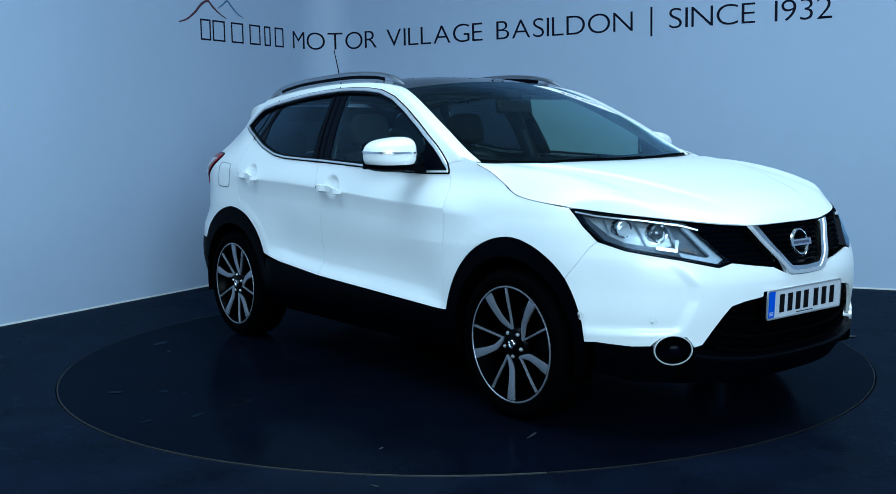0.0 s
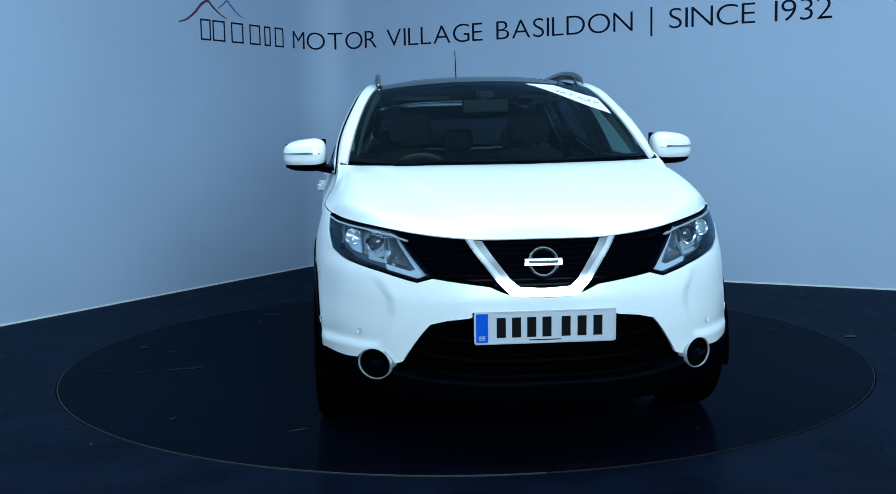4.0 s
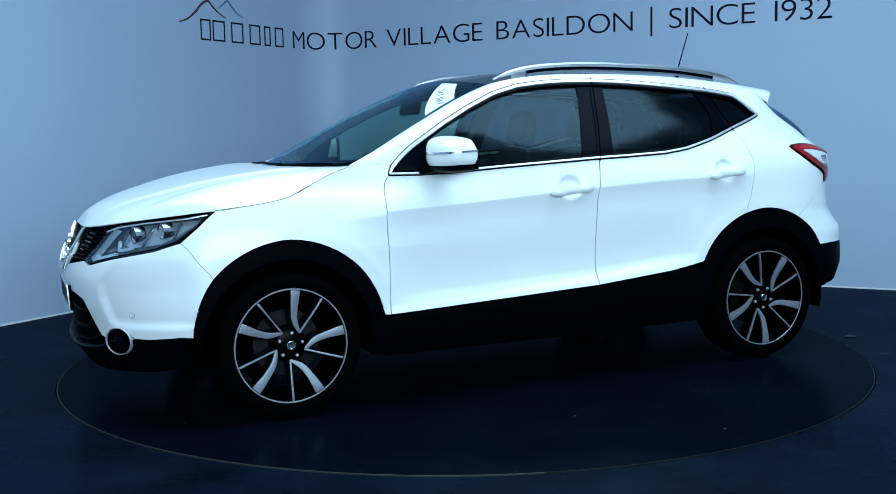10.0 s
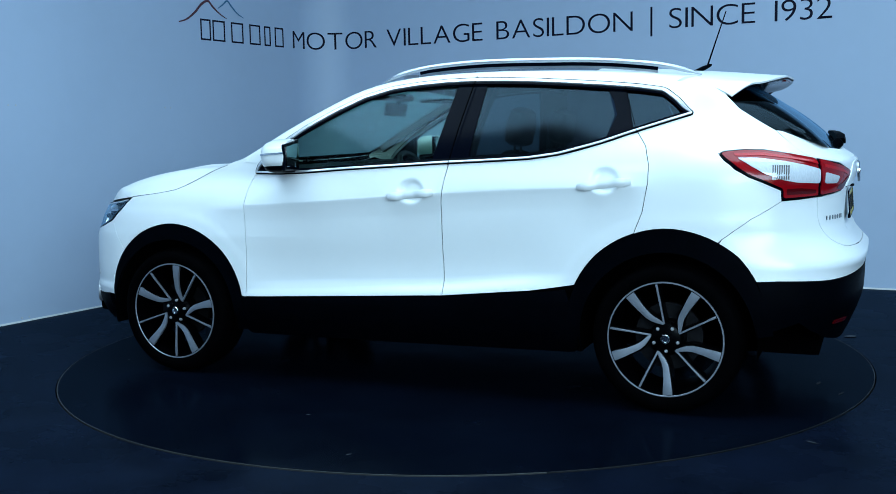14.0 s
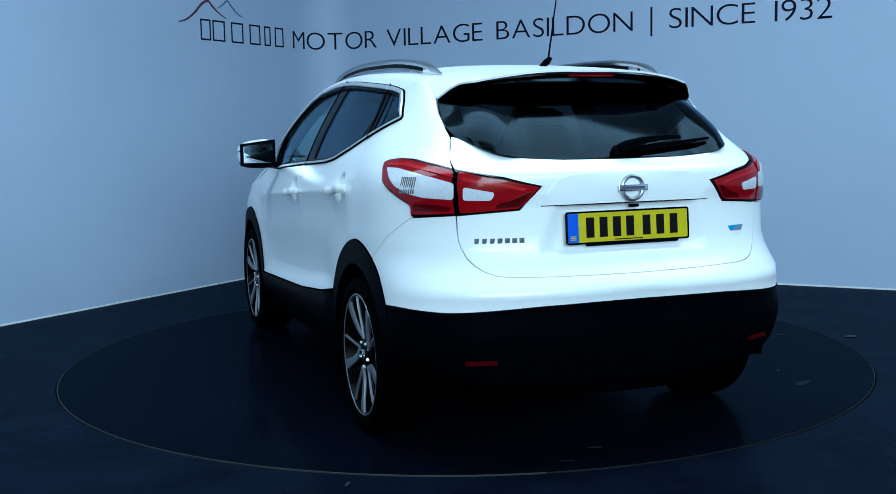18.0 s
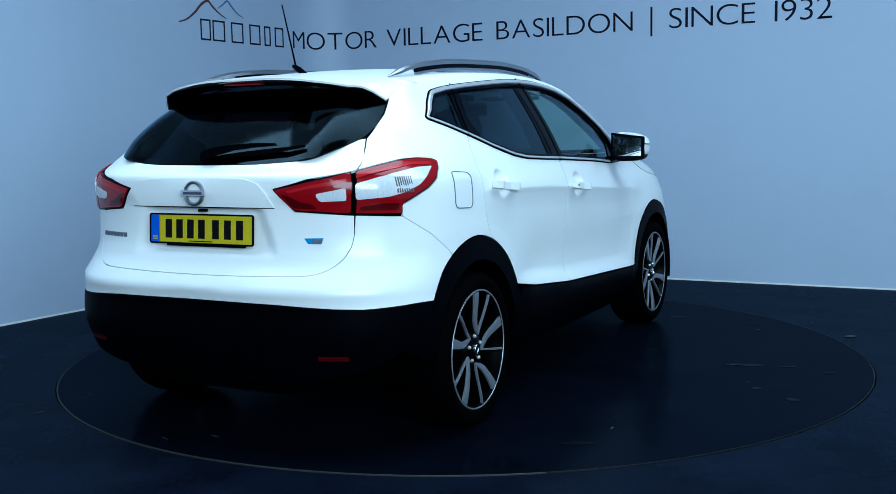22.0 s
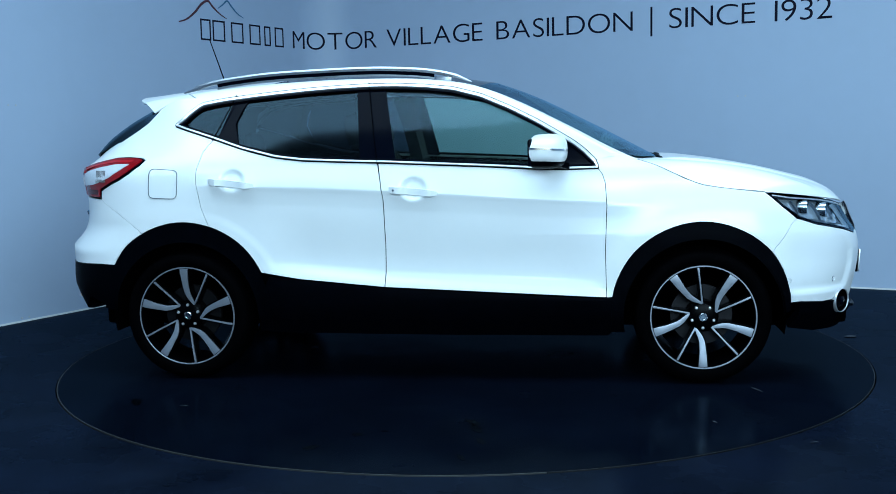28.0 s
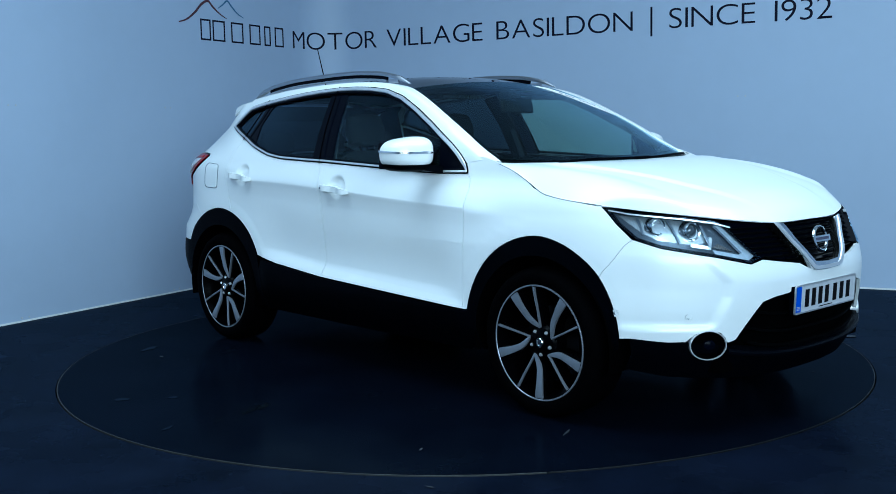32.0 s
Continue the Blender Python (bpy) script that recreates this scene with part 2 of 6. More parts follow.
def grid_fill(poly, cu, cv):
    """A flat mesh of the polygon, cut into cells: points and faces."""
    bm = bmesh.new()
    bm.faces.new([bm.verts.new((p[0], p[1], 0)) for p in poly])
    lo, hi = np.min(poly, 0), np.max(poly, 0)
    for ax, c in ((0, cu), (1, cv)):
        k = max(1, int(round((hi[ax] - lo[ax]) / c)))
        for j in range(1, k):
            co, no = [0, 0, 0], [0, 0, 0]
            co[ax], no[ax] = lo[ax] + (hi[ax] - lo[ax]) * j / k, 1
            bmesh.ops.bisect_plane(bm, geom=bm.verts[:] + bm.edges[:] + bm.faces[:], plane_co=co, plane_no=no, dist=1e-6)
    bmesh.ops.triangulate(bm, faces=[f for f in bm.faces if len(f.verts) > 4])
    bm.normal_update()
    bm.verts.index_update()
    V = np.array([v.co[:2] for v in bm.verts])
    F = [[v.index for v in (f.verts if f.normal.z > 0 else reversed(f.verts[:]))] for f in bm.faces]
    bm.free()
    return V, F


def panel(poly, fn, cell=0.05, gap=0.002, depth=0.014, lift=0.0, axis=None, cells=None, rim=True, core=(0.0, 0.0, 0.75)):
    """A curved sheet: the outline poly in (u, v), laid on the surface fn, with its edges turned in. Gives points, faces and normals."""
    q = offset(poly, gap, axis) if gap else np.array(poly, float)
    V2, F = grid_fill(q, *(cells or (cell, cell)))
    u, v = V2[:, 0], V2[:, 1]
    e = 1e-3
    P = fn(u, v)
    du, dv = fn(u + e, v) - fn(u - e, v), fn(u, v + e) - fn(u, v - e)
    N = np.cross(du, dv)
    N /= np.linalg.norm(N, axis=1)[:, None] + 1e-15
    out = P - np.array(core) * (1, 1, 1)
    out[:, 0] *= 0.35
    flip = (N * out).sum() < 0
    if flip:
        N = -N
        F = [f[::-1] for f in F]
    P = P + N * lift
    V, NN, FF = list(P), list(N), [list(f) for f in F]
    if rim:
        count = {}
        for f in F:
            for a, b in zip(f, f[1:] + f[:1]):
                count[(a, b)] = True
        for a, b in list(count):
            if (b, a) in count:
                continue
            if axis is not None and abs(V2[a, 0] - axis) < 1e-5 and abs(V2[b, 0] - axis) < 1e-5:
                continue
            k = len(V)
            pa, pb = P[a], P[b]
            qa, qb = pa - N[a] * depth, pb - N[b] * depth
            n = np.cross(pb - pa, N[a])
            n /= np.linalg.norm(n) + 1e-15
            V += [pb, pa, qa, qb]
            NN += [n] * 4
            FF.append([k, k + 1, k + 2, k + 3])
    return np.array(V), FF, np.array(NN)


MIR = np.array((1.0, -1.0, 1.0))


def mirrored(g):
    V, F, N = g
    return V * MIR, [f[::-1] for f in F], N * MIR


def joined(*gs):
    V, F, N, k = [], [], [], 0
    for v, f, n in gs:
        V.append(v)
        N.append(n)
        F += [[i + k for i in x] for x in f]
        k += len(v)
    return np.concatenate(V), F, np.concatenate(N)


def sheet(name, g, mat, parent, label=""):
    return mesh_object(name, g[0], g[1], mat, parent, g[2], label)


def pair(name, g, mat, parent, label=""):
    return sheet(name, g, mat, parent, label), sheet(name, mirrored(g), mat, parent, label)


def whole(name, g, mat, parent, label=""):
    """A half and its mirror image as one mesh."""
    return sheet(name, joined(g, mirrored(g)), mat, parent, label)


def box(bm, centre, size, bevel=0.0, m=None, segments=2):
    r = bmesh.ops.create_cube(bm, size=1.0, matrix=Matrix.Translation(centre) @ (m or Matrix()) @ Matrix.Diagonal((*size, 1)))
    if bevel:
        es = list({e for v in r["verts"] for e in v.link_edges})
        bmesh.ops.bevel(bm, geom=es, offset=bevel, segments=segments, profile=0.7, affect="EDGES")
    return bm


def box_part(name, centre, size, mat, parent, bevel=0.004, m=None, label="", segments=2):
    return part(name, box(bmesh.new(), centre, size, bevel, m, segments), mat, parent, label)


def sweep(bm, pts, profile, closed=False, up=(0, 0, 1), caps=True, scales=None):
    """Draws a profile of (side, up) points along a path."""
    p = [Vector(q) for q in pts]
    n, rings = len(p), []
    for i in range(n):
        a = p[(i - 1) % n] if closed or i else p[0]
        b = p[(i + 1) % n] if closed or i < n - 1 else p[-1]
        d = (b - a).normalized()
        s = d.cross(Vector(up))
        s = s.normalized() if s.length > 1e-6 else Vector((1, 0, 0))
        w = s.cross(d)
        k = scales[i] if scales is not None else 1.0
        rings.append([bm.verts.new(p[i] + (s * x + w * y) * k) for x, y in profile])
    m = len(profile)
    for i in range(n if closed else n - 1):
        r, q = rings[i], rings[(i + 1) % n]
        for j in range(m):
            bm.faces.new((r[j], r[(j + 1) % m], q[(j + 1) % m], q[j]))
    if caps and not closed:
        bm.faces.new(rings[0])
        bm.faces.new(rings[-1][::-1])
    return bm


def circle(r, n=10, ry=None):
    return [(r * math.cos(2 * math.pi * k / n), (ry or r) * math.sin(2 * math.pi * k / n)) for k in range(n)]


def lathe(bm, profile, n=48, m=None, closed=False):
    """Turns a profile of (radius, along y) points round the y axis."""
    rings = []
    for k in range(n):
        a = 2 * math.pi * k / n
        rings.append([bm.verts.new((m or Matrix()) @ Vector((r * math.cos(a), y, r * math.sin(a)))) for r, y in profile])
    k = len(profile)
    for i in range(n):
        r, q = rings[i], rings[(i + 1) % n]
        for j in range(k if closed else k - 1):
            bm.faces.new((r[j], r[(j + 1) % k], q[(j + 1) % k], q[j]))
    return bm


def prism(bm, poly, m, depth, bevel=0.0):
    """Extrudes a flat polygon of (x, y) by depth along z, laid by m."""
    f = bm.faces.new([bm.verts.new((x, y, 0)) for x, y in poly])
    r = bmesh.ops.extrude_face_region(bm, geom=[f])
    top = [v for v in r["geom"] if isinstance(v, bmesh.types.BMVert)]
    bmesh.ops.translate(bm, verts=top, vec=(0, 0, depth))
    if bevel:
        tf = [g for g in r["geom"] if isinstance(g, bmesh.types.BMFace)]
        bmesh.ops.bevel(bm, geom=[e for f in tf for e in f.edges], offset=bevel, segments=2, profile=0.7, affect="EDGES")
    vs = {v for g in ([f] + bm.faces[:]) if g.is_valid for v in g.verts}
    bmesh.ops.transform(bm, matrix=m, verts=list(vs))
    return bm
# ---- the booth: floor, walls, ceiling ----
TILT_L, TILT_R = np.array((0.4969, 0.8678)), np.array((0.8916, -0.4529))
CORNER = np.array((-1.326, 4.316))
TURN_R = 0.38


def wall_curve(s):
    """The wall's line from above; s runs along it in metres, 0 in the rounded corner."""
    s = np.asarray(s, float)
    a0 = math.atan2(TILT_L[1], TILT_L[0])
    a1 = math.atan2(TILT_R[1], TILT_R[0])
    sweep_angle = a0 - a1
    cut = TURN_R * math.tan(sweep_angle / 2)
    half = TURN_R * sweep_angle / 2
    start, end = CORNER - TILT_L * cut, CORNER + TILT_R * cut
    c = start + TURN_R * np.array((TILT_L[1], -TILT_L[0]))
    ang = a0 + math.pi / 2 - (np.clip(s, -half, half) + half) / TURN_R
    arc = np.stack([c[0] + TURN_R * np.cos(ang), c[1] + TURN_R * np.sin(ang)], -1)
    left = start + TILT_L * (np.minimum(s, -half) + half)[..., None]
    right = end + TILT_R * (np.maximum(s, half) - half)[..., None]
    return np.where((s < -half)[..., None], left, np.where((s > half)[..., None], right, arc))


def wall_point(s, z, out=0.0):
    """A point on the wall's face, out metres in front of it."""
    s = np.asarray(s, float)
    p = wall_curve(s)
    t = wall_curve(s + 0.01) - wall_curve(s - 0.01)
    t /= np.linalg.norm(t, axis=-1)[..., None]
    n = np.stack([t[..., 1], -t[..., 0]], -1)
    p = p + n * out
    return np.stack([p[..., 0], p[..., 1], np.broadcast_to(np.asarray(z, float), s.shape)], -1)


FLOOR_Z, HEIGHT = -0.003, 4.2
wall_s = np.concatenate([np.linspace(-9.5, -0.5, 19), np.linspace(-0.42, 0.42, 25), np.linspace(0.5, 9.5, 19)])


def strip(name, ss, z0, z1, out0, out1, mat, kind="structure", label="", category=""):
    """A band of wall with its thickness: faces at out1, backs at out0."""
    n = len(ss)
    V = np.concatenate([wall_point(ss, z0, out1), wall_point(ss, z1, out1), wall_point(ss, z1, out0), wall_point(ss, z0, out0)])
    F = []
    for i in range(n - 1):
        for a, b in ((0, 1), (1, 2), (2, 3), (3, 0)):
            F.append([a * n + i, a * n + i + 1, b * n + i + 1, b * n + i])
    F += [[0, n, 2 * n, 3 * n], [n - 1, 4 * n - 1, 3 * n - 1, 2 * n - 1]]
    ob = mesh_object(name, V, F, mat, sharp=30)
    return tagged(ob, label, category, "", kind)


strip("wall_back", wall_s, FLOOR_Z, HEIGHT, -0.12, 0.0, WALL, label="pale grey-blue smooth panelled booth wall with rounded corner", category="wall")
strip("skirting", wall_s, FLOOR_Z, FLOOR_Z + 0.012, 0.0, 0.006, SKIRT, label="thin white strip along the foot of the wall", category="skirting")

# the wall's ends, and the closing wall behind the camera with its wide doorway
END_L, END_R = wall_curve(np.array([-9.5]))[0], wall_curve(np.array([9.5]))[0]
BACK_Y = -9.6


def flat_wall(name, a, b, z0, z1, label):
    a, b = np.array(a), np.array(b)
    d = (b - a) / np.linalg.norm(b - a)
    c = (a + b) / 2
    bm = bmesh.new()
    box(bm, (c[0], c[1], (z0 + z1) / 2), (np.linalg.norm(b - a), 0.12, z1 - z0), 0, Matrix.Rotation(math.atan2(d[1], d[0]), 4, "Z"))
    return tagged(part(name, bm, WALL, None), label, "wall", "", "structure")


flat_wall("wall_side_left", (END_L[0], END_L[1]), (END_L[0], BACK_Y), FLOOR_Z, HEIGHT, "plain pale side wall of the booth")
flat_wall("wall_side_right", (END_R[0], END_R[1]), (END_R[0], BACK_Y), FLOOR_Z, HEIGHT, "plain pale side wall of the booth")
flat_wall("wall_front_left", (END_L[0], BACK_Y), (-2.2, BACK_Y), FLOOR_Z, HEIGHT, "plain pale wall beside the wide doorway")
flat_wall("wall_front_right", (4.6, BACK_Y), (END_R[0], BACK_Y), FLOOR_Z, HEIGHT, "plain pale wall beside the wide doorway")
flat_wall("wall_front_head", (-2.2, BACK_Y), (4.6, BACK_Y), 3.9, HEIGHT, "plain pale wall over the wide doorway")

bm = bmesh.new()
box(bm, (1.0, -2.5, HEIGHT + 0.06), (19.0, 17.0, 0.12))
tagged(part("ceiling", bm, CEILING, None), "plain white ceiling over the booth", "ceiling", "", "structure")

# floor: one sheet with a round hole for the turntable
DISC_R = 2.224
bm = bmesh.new()
inner = [bm.verts.new((x, y, FLOOR_Z)) for x, y in circle(DISC_R + 0.007, 160)]
ring2 = [bm.verts.new((x, y, FLOOR_Z)) for x, y in circle(3.2, 160)]
ring3 = [bm.verts.new((x, y, FLOOR_Z)) for x, y in circle(14.0, 160)]
pit = [bm.verts.new((x, y, -0.25)) for x, y in circle(DISC_R + 0.007, 160)]
for r, q in ((inner, ring2), (ring2, ring3), (pit, inner)):
    for i in range(160):
        bm.faces.new((r[i], q[i], q[(i + 1) % 160], r[(i + 1) % 160]))
bm.faces.new(pit)
floor = tagged(part("floor", bm, FLOOR, None), "dark blue-black smooth satin booth floor", "floor", "", "structure")

# ---- turntable ----
turntable = tagged(new("turntable"), "large black round car turntable set flush in the floor, scuffed", "turntable")
bm = bmesh.new()
top = [bm.verts.new((x, y, 0)) for x, y in circle(DISC_R - 0.006, 200)]
side = [bm.verts.new((x, y, -0.2)) for x, y in circle(DISC_R - 0.006, 200)]
mid = [bm.verts.new((x, y, 0)) for x, y in circle(1.1, 200)]
for i in range(200):
    j = (i + 1) % 200
    bm.faces.new((top[i], top[j], side[j], side[i]))
    bm.faces.new((mid[i], mid[j], top[j], top[i]))
bm.faces.new(mid)
part("deck", bm, DISC, turntable)


def rim_arc(a0, a1, r0, r1, z1, n):
    """A stretch of the metal rim, a0 to a1 degrees round the turntable."""
    bm = bmesh.new()
    path = [(0.5 * (r0 + r1) * math.cos(radians(a)), 0.5 * (r0 + r1) * math.sin(radians(a)), 0) for a in np.linspace(a0, a1, n)]
    h = 0.5 * (r1 - r0)
    return sweep(bm, path, [(-h, -0.02), (h, -0.02), (h, z1 - 0.0006), (h * 0.5, z1), (-h * 0.5, z1), (-h, z1 - 0.0006)])


# dark arc, then a brighter one painted where the rim catches light
rim = tagged(part("turntable_rim", rim_arc(-82, 186, DISC_R - 0.004, DISC_R, 0.0004, 150), RIM_DARK, None), "thin metal rim round the turntable, coloured brighter on the side that catches light", "rim", "", "structure")
part("lit_stretch", rim_arc(186.2, 277.8, DISC_R - 0.004, DISC_R, 0.0008, 60), EDGE, rim, "stretch of rim in a brighter colour for the light on it")


def scuff(x, y, lx, ly, turn, mat, name, on=None):
    """A flat ragged mark on the deck or the floor."""
    rnd = random.Random(round(x * 100) * 7 + round(y * 100))
    bm = bmesh.new()
    vs = []
    for k in range(12):
        a = 2 * math.pi * k / 12
        r = 0.6 + 0.4 * rnd.random()
        px, py = r * lx * math.cos(a), r * ly * math.sin(a)
        vs.append(bm.verts.new((x + px * math.cos(turn) - py * math.sin(turn), y + px * math.sin(turn) + py * math.cos(turn), 0.0012)))
    f = bm.faces.new(vs)
    r = bmesh.ops.extrude_face_region(bm, geom=[f])
    bmesh.ops.translate(bm, verts=[v for v in r["geom"] if isinstance(v, bmesh.types.BMVert)], vec=(0, 0, 0.0003))
    part(name, bm, mat, on or turntable)


scuff(2.33, 0.21, 0.05, 0.035, 0.3, FLECK, "scuff_mark", floor)
for x, y, lx, ly, a in ((0.145, 1.52, 0.018, 0.010, 0.5), (-0.65, 1.425, 0.010, 0.006, 0.2), (1.74, 0.83, 0.014, 0.008, 1.0), (-1.97, 0.19, 0.05, 0.014, 1.3), (-2.08, 0.37, 0.05, 0.010, 1.2),
                        (-1.2, -1.3, 0.012, 0.008, 0.4), (1.61, -1.71, 0.03, 0.010, 0.3), (1.525, -0.86, 0.07, 0.012, -1.15), (-1.18, -1.30, 0.018, 0.012, 0.3), (1.253, -1.437, 0.03, 0.010, -1.1), (-0.31, 1.98, 0.02, 0.01, 0.9), (-2.0, 1.22, 0.05, 0.012, 2.6)):
    scuff(x, y, lx * 0.75, ly * 0.6, a, FLECK, "scuff_mark")
for x, y, lx, ly, a in ((0.215, -1.51, 0.075, 0.026, -1.0), (0.235, -1.60, 0.085, 0.026, -1.2), (0.275, -1.785, 0.055, 0.022, -1.1), (0.215, -2.0, 0.045, 0.016, -1.1), (-0.258, -1.72, 0.035, 0.030, 0.4), (-0.41, -1.915, 0.04, 0.032, 0.9), (-0.15, -1.66, 0.02, 0.012, 0.2)):
    scuff(x, y, lx, ly, a, STAIN, "oily_smear")
scuff(-1.45, -1.235, 0.085, 0.030, -1.1, STAIN, "oily_smear")
# ---- lettering and panel screws on the wall ----
sign = tagged(new("wall_lettering"), "dark navy lettering with a twin-peak outline on the wall", "sign")
BASE_Z, CAP = 2.082, 0.176


def letter_mesh(ch):
    cu = bpy.data.curves.new("glyph", "FONT")
    cu.body, cu.size, cu.offset = ch, 1.0, -0.012
    ob = bpy.data.objects.new("glyph", cu)
    scene.collection.objects.link(ob)
    bpy.context.view_layer.update()
    me = bpy.data.meshes.new_from_object(ob.evaluated_get(bpy.context.evaluated_depsgraph_get()))
    V, F = np.array([v.co[:2] for v in me.vertices]), [list(p.vertices) for p in me.polygons]
    bpy.data.objects.remove(ob)
    bpy.data.meshes.remove(me)
    bpy.data.curves.remove(cu)
    return V, F


def raised(V2, F, fn, t0, t1):
    """A flat figure laid on a surface: fn(u, v, height)."""
    n = len(V2)
    a, b = fn(V2[:, 0], V2[:, 1], t1), fn(V2[:, 0], V2[:, 1], t0)
    FF = [list(f) for f in F]
    seen = {(x, y) for f in F for x, y in zip(f, f[1:] + f[:1])}
    FF += [[y, x, x + n, y + n] for x, y in seen if (y, x) not in seen]
    return np.concatenate([a, b]), FF


def on_wall(u, v, h):
    return wall_point(np.asarray(u), np.asarray(v), h)


def wall_word(word, s0, s1, base=BASE_Z, cap=CAP):
    """Letters of one word between s0 and s1 along the wall."""
    glyphs = [letter_mesh(c) for c in word]
    gap = 0.10
    widths = [g[0][:, 0].max() - g[0][:, 0].min() for g in glyphs]
    total = sum(widths) + gap * (len(word) - 1)
    k, x = (s1 - s0) / total, s0
    for (V, F), w in zip(glyphs, widths):
        top = 0.729
        u = x + (V[:, 0] - V[:, 0].min()) * k
        z = base + V[:, 1] / top * cap
        P, FF = raised(np.stack([u, z], 1), F, on_wall, 0.0005, 0.003)
        mesh_object("letter", P, FF, SIGN_INK, sign, sharp=20)
        x += (w + gap) * k


def wall_bar(s0, s1, z0, z1, mat=SIGN_INK, name="bar"):
    n = 4
    V2 = np.array([(s0 + (s1 - s0) * i / n, z) for z in (z0, z1) for i in range(n + 1)])
    F = [[i, i + 1, n + 2 + i, n + 1 + i] for i in range(n)]
    P, FF = raised(V2, F, on_wall, 0.0005, 0.003)
    return mesh_object(name, P, FF, mat, sign, sharp=20)


def wall_stroke(pts, width, mat, name):
    """A tapering brush stroke through (s, z) points."""
    t = np.linspace(0, 1, 28)
    c = chain([(a, b, 0) for a, b in pts], t)[:, :2]
    d = np.gradient(c, axis=0)
    nrm = np.stack([-d[:, 1], d[:, 0]], 1) / np.linalg.norm(d, axis=1)[:, None]
    w = width * (0.25 + 0.75 * np.sin(np.pi * np.clip(t * 0.9 + 0.08, 0, 1)))[:, None]
    V2 = np.concatenate([c - nrm * w / 2, c + nrm * w / 2])
    F = [[i, i + 1, 29 + i, 28 + i] for i in range(27)]
    P, FF = raised(V2, F, on_wall, 0.0005, 0.003)
    mesh_object(name, P, FF, mat, sign, sharp=20)


for s0, s1 in ((-1.61, -1.46), (-1.47, -1.28), (-1.24, -1.045), (-1.00, -0.82), (-0.79, -0.69), (-0.65, -0.50)):
    w = s1 - s0
    for q in (0.14, 0.86):
        wall_bar(s0 + w * q - 0.007, s0 + w * q + 0.007, BASE_Z, BASE_Z + CAP)
    for z in (BASE_Z, BASE_Z + CAP - 0.014):
        wall_bar(s0 + w * 0.14 + 0.007, s0 + w * 0.86 - 0.007, z, z + 0.014)
wall_word("MOTOR", -0.375, 0.555)
wall_word("VILLAGE", 0.665, 1.668)
wall_word("BASILDON", 1.806, 3.062)
wall_bar(3.214, 3.231, 2.028, 2.27, name="divider_bar")
wall_word("SINCE", 3.372, 4.066)
wall_word("1932", 4.215, 4.643)
wall_stroke([(-1.842, 2.212), (-1.762, 2.236), (-1.659, 2.301), (-1.553, 2.391), (-1.497, 2.412), (-1.438, 2.368), (-1.351, 2.314), (-1.274, 2.282)], 0.020, SIGN_RED, "peak_outline")
wall_stroke([(-1.376, 2.36), (-1.31, 2.40), (-1.258, 2.434), (-1.203, 2.39), (-1.133, 2.338), (-1.054, 2.305)], 0.014, SIGN_BLUE, "peak_outline")

for s in (-3.47, -2.01, -0.55, 0.95, 2.45, 3.965):
    for z in (0.026, 1.512):
        if -1.5 < s < 3 and z > 1:
            continue
        for d in (-0.03, 0.03):
            c = wall_point(np.array(s + d), z, 0.0)
            t = wall_curve(np.array(s + 0.05)) - wall_curve(np.array(s - 0.05))
            ob = part("screw_cap", lathe(bmesh.new(), [(0.0, -0.004), (0.004, -0.0035), (0.007, -0.001), (0.007, 0.001)], 12), SCREW, None)
            ob.matrix_world = Matrix.Translation(c) @ Matrix.Rotation(math.atan2(t[1], t[0]), 4, "Z")
            tagged(ob, "small round screw cap on the wall panel", "screw", "wall screws")
# ---- the car's surface ----
# x ahead, y to its left, z up, origin on the ground midway between the axles
NF, XF0, XR0 = 2.55, 1.33, -1.35
WHEEL_Z, AXLE = 0.335, 1.323
FRONT = ((0.18, 2.09), (0.26, 2.145), (0.34, 2.178), (0.44, 2.192), (0.55, 2.207), (0.63, 2.212), (0.71, 2.197), (0.78, 2.163), (0.86, 2.125), (0.92, 2.06), (0.96, 1.99), (1.02, 1.90), (1.12, 1.80))
REAR = ((0.18, -1.96), (0.28, -2.03), (0.40, -2.085), (0.50, -2.118), (0.60, -2.120), (0.64, -2.128), (0.673, -2.139), (0.682, -2.140), (0.70, -2.130), (0.725, -2.106), (0.78, -2.068), (0.88, -2.052), (0.98, -2.055), (1.04, -2.070), (1.10, -2.072), (1.15, -2.010), (1.25, -1.905), (1.35, -1.77), (1.45, -1.63), (1.55, -1.52))
WIDTH = ((0.18, 0.79), (0.28, 0.846), (0.36, 0.872), (0.46, 0.878), (0.56, 0.872), (0.66, 0.869), (0.76, 0.8698), (0.86, 0.8740), (0.90, 0.8788), (0.935, 0.8848), (0.957, 0.8896), (0.962, 0.8902), (0.972, 0.8882), (1.05, 0.868), (1.11, 0.850), (1.20, 0.815), (1.30, 0.769), (1.40, 0.714), (1.47, 0.674), (1.53, 0.632), (1.57, 0.590))
LEN = (0.0, 1.15, 3.83, 5.03)  # where rear, side and front begin along the body


def x_front(z):
    return pchip(*zip(*FRONT), z)


def x_rear(z):
    return pchip(*zip(*REAR), z)


def sill_line(x):
    return np.interp(x, (-0.91, -0.262, 0.85, 0.90), (0.549, 0.489, 0.436, 0.434))


def low_bulge(z):
    return pchip((0.20, 0.30, 0.40, 0.50, 0.62, 0.80), (0.0, 0.018, 0.026, 0.025, 0.014, 0.0), z)


